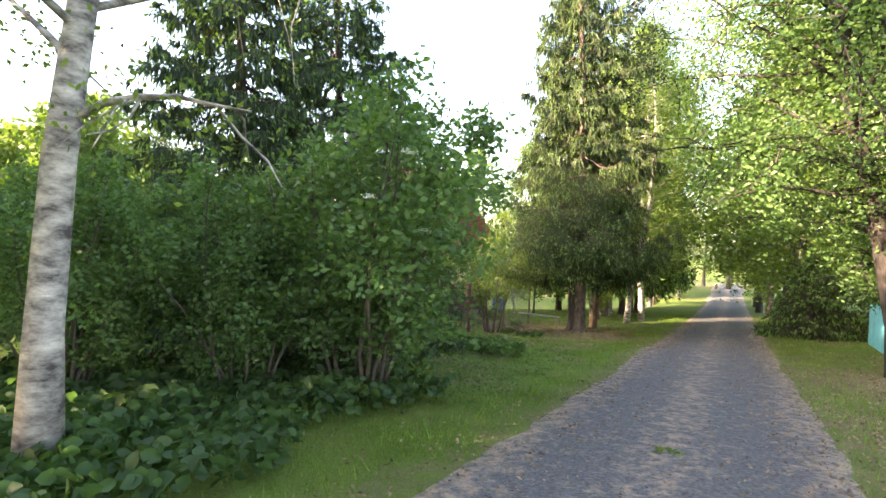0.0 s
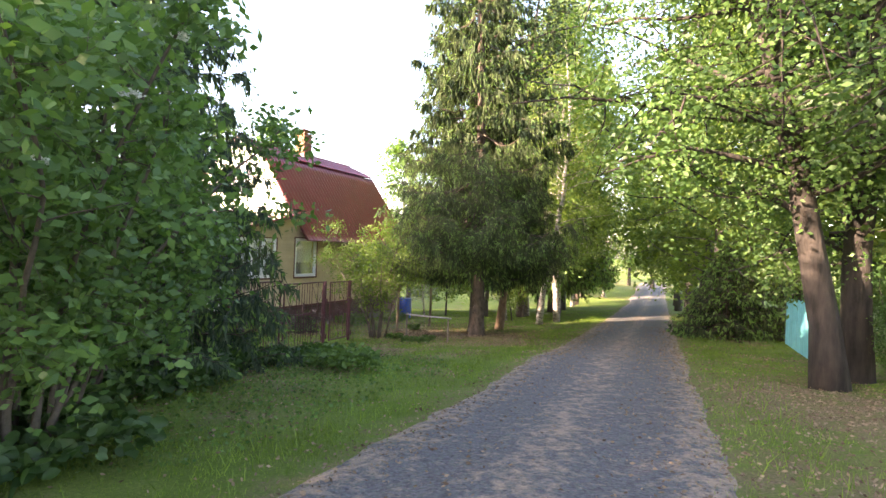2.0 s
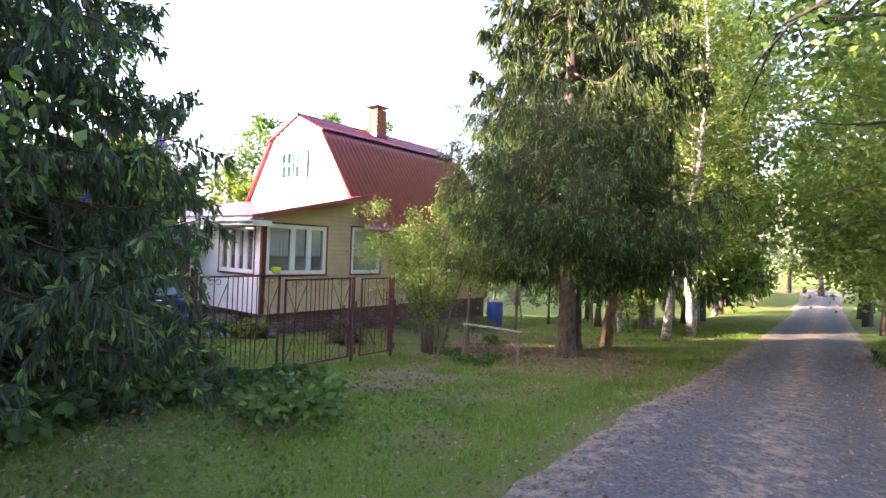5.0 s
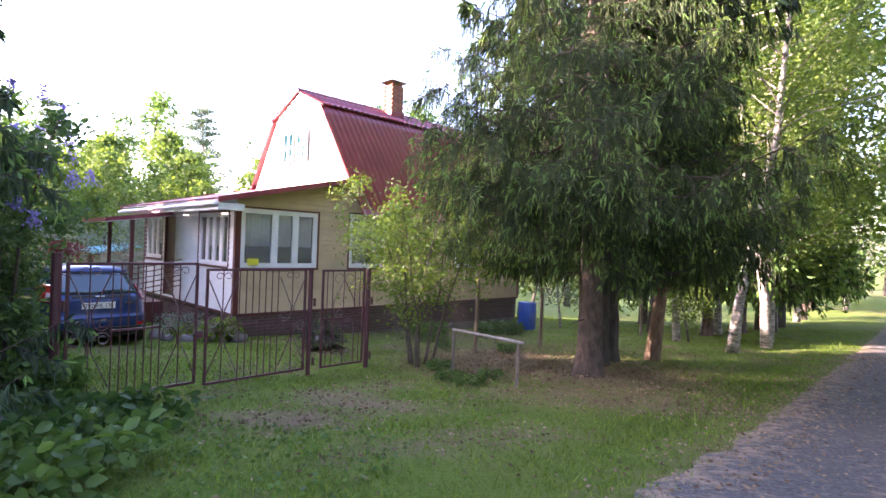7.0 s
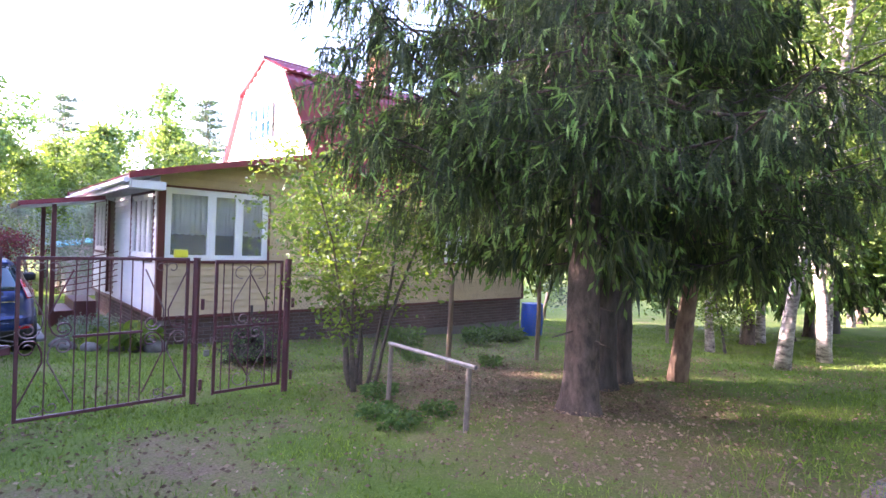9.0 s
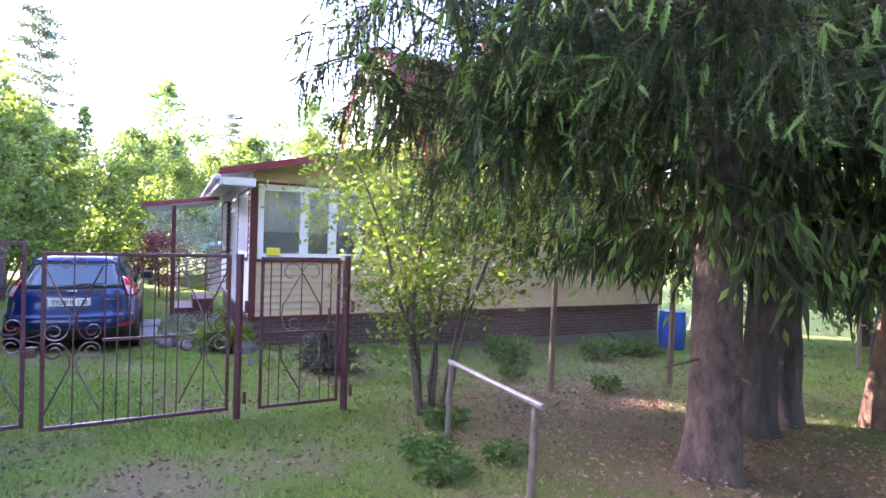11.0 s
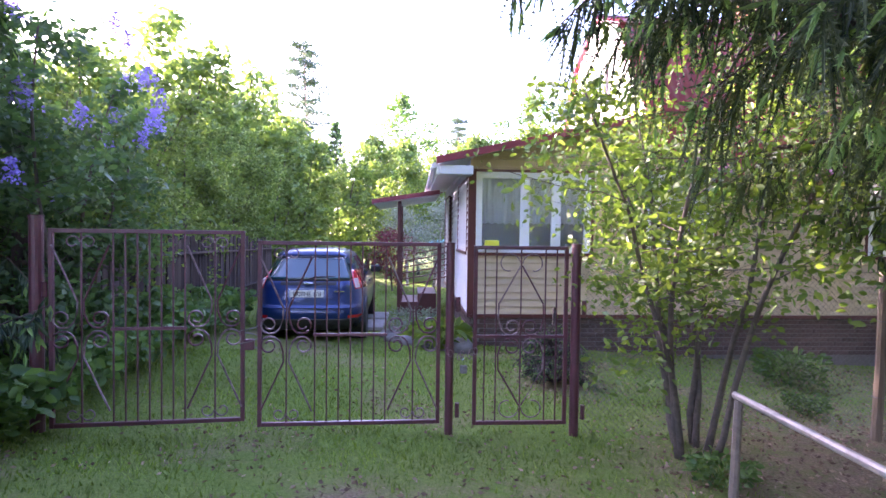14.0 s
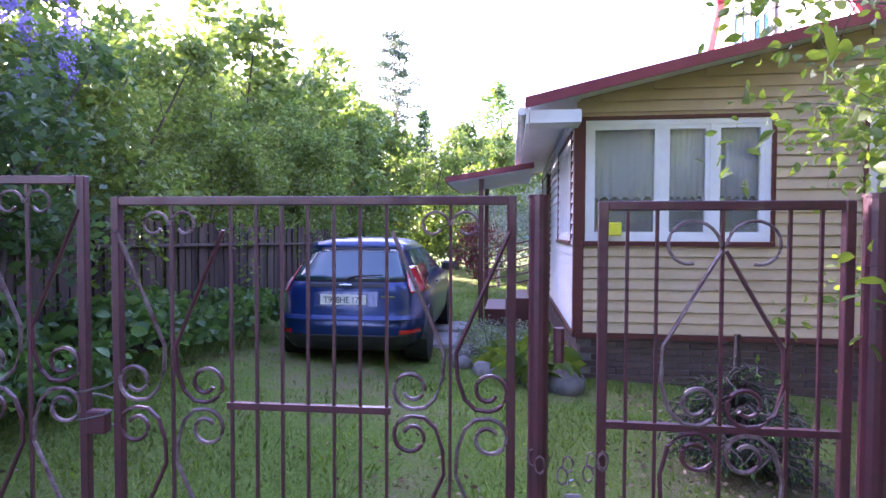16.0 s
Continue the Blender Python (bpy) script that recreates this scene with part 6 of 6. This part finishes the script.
rng = np.random.default_rng(55)
for dx, dy, dz in ((0.75, -0.95, 2.25), (0.5, -1.15, 2.4), (0.95, -0.7, 2.15), (0.2, -1.25, 2.0), (1.05, -0.35, 2.6), (0.65, -0.9, 1.75)):
    k = 70
    a, r = rng.uniform(0, 2 * np.pi, k), 0.06 * np.sqrt(rng.uniform(0, 1, k))
    P = np.stack([dx + r * np.cos(a), dy + r * np.sin(a), dz + 0.02 * rng.uniform(0, 1, k)], -1)
    leaf_object("flower_cluster", P, 0.022, rng, "white_flower", shrub, "flat white flower cluster", aspect=0.9)

# right-hand shrub under the leaning trees
again(shrub, 9.6, 9.6, 70, 0.5, "low green shrub under the leaning tree")
again(shrub, 9.2, 8.6, 170, 0.42, "low green shrub under the leaning tree")

# lilac by the gate
lilac = broadleaf("lilac_bush", 3.7, 0.028, 0, 0.7, 70, 8, 24, 0.09, "leaf_lilac", "stem", 61, (0, 0), 0.24, stems=10, up=0.6, start=0.25, splay=0.2)
placed(lilac, -2.3, 13.75, 0, 1.0, "lilac bush with violet flower clusters beside the gate", "lilac bush")
rng = np.random.default_rng(62)
for i in range(34):
    a, zz = rng.uniform(0, 2 * np.pi), rng.uniform(1.5, 3.5)
    rr = 1.02 * math.sin(min(1, (4.1 - zz) / 1.8) * 1.5)
    c = np.array([rr * math.cos(a), rr * math.sin(a), zz])
    f = rng.uniform(0, 1, 110)
    P = c + np.stack([rng.normal(size=110) * 0.05 * (1 - f * 0.7), rng.normal(size=110) * 0.05 * (1 - f * 0.7), f * 0.2], -1)
    leaf_object("panicle", P, 0.030, rng, "blossom", lilac, "violet lilac panicle", aspect=0.9)["kind"] = "stuff"

# shrub by the fence
currant = broadleaf("garden_shrub", 3.9, 0.026, 0, 1.08, 96, 8, 14, 0.062, "leaf_yellow", "stem", 71, (0, 0), 0.24, stems=9, up=0.32, start=0.34, splay=0.26, round_leaf=True)
placed(currant, 1.72, 17.92, 270, 1.0, "many-stemmed shrub with fresh yellow-green leaves by the fence", "shrub")

# dark conifer bush on the right
yew = spruce("conifer_bush", 2.7, 1.5, 0.05, 0.15, 81, 14, 10, 46, False, hang=0.20, blade=0.022, sag=0.12, fresh=0.05)
placed(yew, 11.9, 17.3, 0, 1.0, "dense dark conifer bush beside the road", "conifer bush", "roadside conifers")
again(yew, 13.2, 18.9, 90, 1.0)
again(yew, 13.6, 16.6, 190, 0.9)

# thicket along the drive
thick = broadleaf("thicket_tree", 5.2, 0.045, 0, 1.5, 78, 9, 34, 0.10, "leaf_hedge", "stem", 91, (0, 0), 0.34, stems=6, up=0.6, start=0.08)
placed(thick, -5.0, 13.9, 0, 0.8, "leafy thicket tree behind the drive", "thicket", "thicket along the drive")
for x, y, t, s in ((-6.9, 15.0, 60, 0.8), (-8.9, 16.3, 130, 0.85), (-11.2, 17.6, 210, 0.9)):
    again(thick, x, y, t, s)
thick_far = broadleaf("thicket_tree", 5.4, 0.045, 0, 1.6, 60, 8, 17, 0.17, "leaf_hedge", "stem", 92, (0, 0), 0.38, stems=5, up=0.6, start=0.08, tubes=False)
placed(thick_far, -14, 19.6, 280, 1.0, "leafy thicket tree behind the drive", "thicket", "thicket along the drive")
for x, y, t, s in ((-16.5, 21.5, 20, 1.05), (-19, 24.0, 100, 1.1), (-8.8, 13.0, 170, 1.0), (-13, 15.5, 240, 1.15), (-6.4, 11.2, 300, 0.9), (-18.0, 19.5, 77, 1.25), (-22, 28.0, 160, 1.2), (-24, 24, 12, 1.4), (-11.9, 16.3, 35, 1.25), (-13.9, 17.2, 145, 1.3), (-15.7, 18.4, 255, 1.3), (-17.3, 19.8, 325, 1.3)):
    again(thick_far, x, y, t, s)
fresh = broadleaf("garden_tree", 4.6, 0.06, 0.8, 1.9, 40, 8, 16, 0.13, "leaf_yellow", "bark_grey", 95, (0, 0), 0.36, up=0.5, start=0.2, tubes=False)
placed(fresh, -15.0, 24.5, 0, 1.0, "fresh green garden tree beyond the lawn", "garden tree", "garden trees")
for x, y, t, s in ((-18, 28, 90, 1.2), (-12.5, 27.5, 180, 0.9), (-21, 31, 250, 1.4), (-10.5, 30.5, 300, 1.2), (-15, 33, 40, 1.4), (-8, 34, 99, 1.4), (-25, 35, 10, 1.6), (-3, 36, 140, 1.5), (2.5, 33, 260, 1.3), (7.5, 25.5, 70, 0.55), (5.0, 29.0, 170, 0.9)):
    again(fresh, x, y, t, s)
red = broadleaf("red_shrub", 2.0, 0.03, 0.2, 0.9, 26, 6, 22, 0.07, "leaf_red", "bark_grey", 97, (0, 0), 0.25, start=0.25, tubes=False)
placed(red, -11.0, 22.5, 0, 1.0, "dark red leaved ornamental shrub on the lawn", "shrub")
apple = broadleaf("apple_tree", 2.9, 0.05, 0.8, 1.3, 30, 7, 22, 0.07, "leaf_silver", "bark_birch", 98, (0.1, 0), 0.3, start=0.3, tubes=False)
placed(apple, -9.4, 23.0, 0, 1.0, "small apple tree with a whitewashed trunk", "apple tree", "apple trees")
again(apple, -12.5, 24.0, 120, 1.0)
again(apple, 3.9, 28.5, 120, 1.0, "small apple tree with a whitewashed trunk behind the barrel")

back = broadleaf("woodland_tree", 7.5, 0.12, 1, 2.6, 44, 8, 17, 0.23, "leaf_hedge", "bark_grey", 89, (0, 0), 0.55, up=0.45, start=0.1, tubes=False)
placed(back, -17.5, 35.5, 0, 1.0, "dense broad-leaved tree behind the garden", "tree", "trees behind the garden")
for x, y, t, s in ((-21.5, 34, 40, 1.1), (-25, 37, 80, 1.15), (-14, 38.5, 130, 1.05), (-29, 33, 170, 1.1), (-22, 40, 220, 1.3), (-10.5, 40, 260, 1.1), (-28, 27, 300, 1.0), (-20.5, 26.5, 20, 0.9), (-33, 36, 60, 1.3), (-17, 30, 110, 0.85), (-6, 41, 150, 1.1), (-24, 31, 200, 0.95), (-31, 25, 240, 1.0)):
    again(back, x, y, t, s)

# dense trees out of view, added to keep the sun off the road
for x, y, t, s in ((-7.5, -1.5, 15, 1.2), (-9.2, 2.4, 75, 0.95), (-10.5, 5.2, 135, 0.95), (-6.0, -4.0, 195, 1.1), (-11.5, -0.5, 255, 1.0), (-13.0, 3.0, 315, 1.05)):
    again(back, x, y, t, s, "dense unseen broad-leaved tree added to shade the road")

# tall woods: far background, plus unseen trees added behind to shade the road
wood_tree = broadleaf("woodland_tree", 13, 0.2, 3, 3.6, 40, 8, 11, 0.32, "leaf", "bark_grey", 99, (0, 0), 0.6, up=0.5, start=0.2, tubes=False)
placed(wood_tree, -16, 4.0, 0, 1.05, "tall broad-leaved tree for background and added shade", "tree", "wood behind the road")
for x, y, t, s in ((-13, -2, 40, 0.8), (-20, 9, 80, 0.95), (-12, 8.0, 120, 0.6), (-19, -3, 160, 1.0), (-9.5, 1.5, 200, 0.95), (-7, -5, 240, 0.9), (-14, -9, 280, 1.0), (-2, -9, 320, 1.0), (-25, 3, 10, 1.1), (-26, 12, 50, 0.8),
                  (10, -5, 130, 1.0), (17, 6, 210, 1.0), (-32, 22, 10, 0.8), (-30, 46, 200, 1.1), (-20, 50, 250, 1.1), (-8, 48, 300, 1.1), (4, 46, 350, 1.0), (-38, 40, 30, 1.2), (-12, 56, 77, 1.2), (-42, 28, 120, 1.0), (10, 50, 20, 1.1), (30, 40, 60, 1.1), (24, 28, 100, 1.0), (22, 18, 140, 1.0), (33, 62, 0, 1.2)):
    again(wood_tree, x, y, t, s)


# low plants
def rosette(name, n, h, size, mat, seed, spread=0.25, aspect=0.6):
    """A clump of leaves on short stalks that arch outwards."""
    rng = np.random.default_rng(seed)
    top = new(name)
    a = rng.uniform(0, 2 * np.pi, n)
    r = spread * np.sqrt(rng.uniform(0, 1, n))
    P = np.stack([r * np.cos(a), r * np.sin(a), h * rng.uniform(0.25, 1, n)], -1)
    up = np.stack([np.cos(a) * 0.8, np.sin(a) * 0.8, 0.25 + 0 * a], -1)
    leaf_object("leaves", P, size, rng, mat, top, up=up, aspect=aspect, round_leaf=n < 500)
    bm = bmesh.new()
    for i in range(min(n, 24)):
        add_tube(bm, [(P[i][0] * 0.3, P[i][1] * 0.3, -0.03), tuple(P[i])], 0.004, 3, False)
    part("stalks", bm, "leaf_dark", top)
    return top


hosta = placed(rosette("hosta", 80, 0.36, 0.25, "leaf_yellow", 101, 0.32, 0.62), -2.7, 18.65, 0, 1.0, "broad-leaved green hosta among the stones", "hosta", "flower bed plants")
again(hosta, -3.2, 18.7, 90, 0.8)
lav = placed(rosette("silver_shrub", 900, 0.5, 0.05, "leaf_silver", 102, 0.45, 0.35), -3.75, 18.75, 0, 1.0, "silvery grey feathery shrub by the porch", "shrub", "flower bed plants")
again(lav, -4.2, 19.1, 90, 0.8)
peony = placed(rosette("peony", 420, 0.42, 0.10, "leaf", 103, 0.38, 0.5), 0.95, 21.6, 0, 1.0, "low leafy peony in the bare bed", "perennial", "bed perennials")
for x, y, s in ((2.1, 23.3, 0.9), (1.6, 20.4, 0.5), (2.9, 20.6, 0.5), (0.4, 22.5, 0.7), (2.6, 24.5, 0.8)):
    again(peony, x, y, x * 90, s)
iris = placed(rosette("iris", 70, 0.05, 0.55, "leaf", 104, 0.16, 0.06), 2.35, 24.9, 0, 1.0, "tuft of narrow iris leaves by the plinth", "iris")
mpine = placed(spruce("dwarf_pine", 0.55, 0.34, 0.02, 0.06, 105, 9, 9, 60, False, hang=0.05, blade=0.005, sag=-0.25, mat="needle_blue", fresh=0.05), -0.48, 18.7, 0, 1.0, "small bushy dwarf pine in bare earth", "dwarf pine")
tuft = placed(rosette("grass_tuft", 160, 0.03, 0.13, "grass", 107, 0.13, 0.07), 2.05, 4.77, 0, 0.62, "small grass tuft growing in the gravel road", "grass tuft")
herb = placed(rosette("weed_clump", 260, 0.30, 0.11, "leaf", 106, 0.42, 0.6), 1.35, 11.2, 0, 1.0, "low clump of broad-leaved weeds on the grass", "weeds", "weed clumps")
for x, y, s in ((0.95, 11.5, 0.8), (1.2, 11.9, 1.0), (2.55, 16.6, 0.45), (2.9, 16.3, 0.45), (3.1, 16.9, 0.4), (-0.95, 13.3, 0.9), (-0.6, 12.7, 0.7), (2.2, 17.5, 0.5)):
    again(herb, x, y, x * 70, s)


def field(name, n, region, h, size, mat, seed, label, category, aspect=0.7):
    """A carpet of broad leaves at knee height over a region of the plan (function of x, y)."""
    rng = np.random.default_rng(seed)
    (x0, x1), (y0, y1), keep = region
    X, Y = rng.uniform(x0, x1, n * 3), rng.uniform(y0, y1, n * 3)
    ok = keep(X, Y)
    X, Y = X[ok][:n], Y[ok][:n]
    hh = h * (0.75 + 0.5 * np.array([noise.noise((x * 1.3, y * 1.3, seed)) for x, y in zip(X, Y)]))
    Z = ground_z(X, Y) + hh * rng.uniform(0.15, 1.0, len(X)) ** 0.5
    a = rng.uniform(0, 2 * np.pi, len(X))
    up = np.stack([np.cos(a), np.sin(a), -0.1 + 0 * a], -1)
    ob = leaf_object(name, np.stack([X, Y, Z], -1), size, rng, mat, None, aspect=aspect, up=up, round_leaf=size > 0.1)
    return tagged(ob, label, category, kind="stuff")


# this carpet's leaf colour carries the shade that falls under the shrubs
field("ground_elder", 22000, ((-6, 1), (2.2, 13.3), lambda x, y: (road_side(x, y) < -2.75 + 0.3 * np.sin(y * 2.1) - 0.06 * (y - 5) - 0.55 * np.clip(y - 6.6, 0, 3)) & (x > -6)), 0.40, 0.12, "leaf_elder_shaded", 111, "dense carpet of broad green leaves under the shrubs", "ground cover")
field("drive_weeds", 5000, ((-6.5, -0.6), (13.2, 16.6), lambda x, y: ((x + 1.9) * 0.51 + (y - 13.75) * 0.86 < 0.55) & ((x + 2.2) * 0.51 + (y - 13.5) * 0.86 > -0.5)), 0.75, 0.11, "leaf_dark", 112, "leafy weeds along the old board fence", "ground cover")
field("lawn_plantain", 3500, ((-1.5, 3.0), (6.5, 13.5), lambda x, y: (road_side(x, y) < -2.3)), 0.05, 0.05, "leaf", 113, "low broad-leaved weeds in the mown grass", "weeds")


def grass(name, n, x0, x1, y0, y1, h, seed, keep, mat="grass", width=0.006, label="short mown grass blades"):
    rng = np.random.default_rng(seed)
    X, Y = rng.uniform(x0, x1, n), rng.uniform(y0, y1, n)
    ok = keep(X, Y, rng.uniform(0, 1, n))
    X, Y = X[ok], Y[ok]
    m = len(X)
    Z = ground_z(X, Y) - 0.01
    a = rng.uniform(0, 2 * np.pi, m)
    w = width * rng.uniform(0.7, 1.3, m)
    hh = h * rng.uniform(0.5, 1.4, m)
    lx, ly = rng.normal(size=m) * hh * 0.45, rng.normal(size=m) * hh * 0.45
    V = np.stack([np.stack([X - w * np.cos(a), Y - w * np.sin(a), Z], -1), np.stack([X + w * np.cos(a), Y + w * np.sin(a), Z], -1), np.stack([X + lx, Y + ly, Z + hh], -1)], 1).reshape(-1, 3)
    tagged(mesh_object(name, mesh_of(name, V, np.arange(3 * m).reshape(-1, 3)), mat), label, "grass", kind="stuff")


def lawn_keep(x, y, r):
    s = np.abs(road_side(x, y))
    return (s > 1.55 - 0.35 * r) & (r > bare_at(x, y) * 1.15)


grass("lawn_grass", 360000, -3.5, 9.5, 1.0, 19.5, 0.036, 121, lawn_keep, width=0.005)
grass("lawn_grass", 160000, -14, 16, 12, 34, 0.05, 122, lawn_keep, width=0.010)
grass("verge_grass", 60000, -2, 14, 1.0, 28, 0.14, 123, lambda x, y, r: (np.abs(np.abs(road_side(x, y)) - 2.0) < 0.5 * r), label="longer grass along the road's edge")
rng = np.random.default_rng(130)
n = 110000
X, Y = rng.uniform(-2, 12, n), rng.uniform(1, 24, n)
b = bare_at(X, Y)
ok = (rng.uniform(0, 1, n) < 0.03 + 0.7 * b) & ((np.abs(road_side(X, Y)) > 0.9) | (rng.uniform(0, 1, n) < 0.3))
P = np.stack([X[ok], Y[ok], ground_z(X[ok], Y[ok]) + 0.028], -1)
flat = rng.normal(size=(len(P), 3)) * np.array([1, 1, 0.15])
tagged(leaf_object("leaf_litter", P, 0.042, rng, "litter", None, aspect=0.5, up=flat * 2), "dry brown fallen leaves along the road", "leaf litter", kind="stuff")
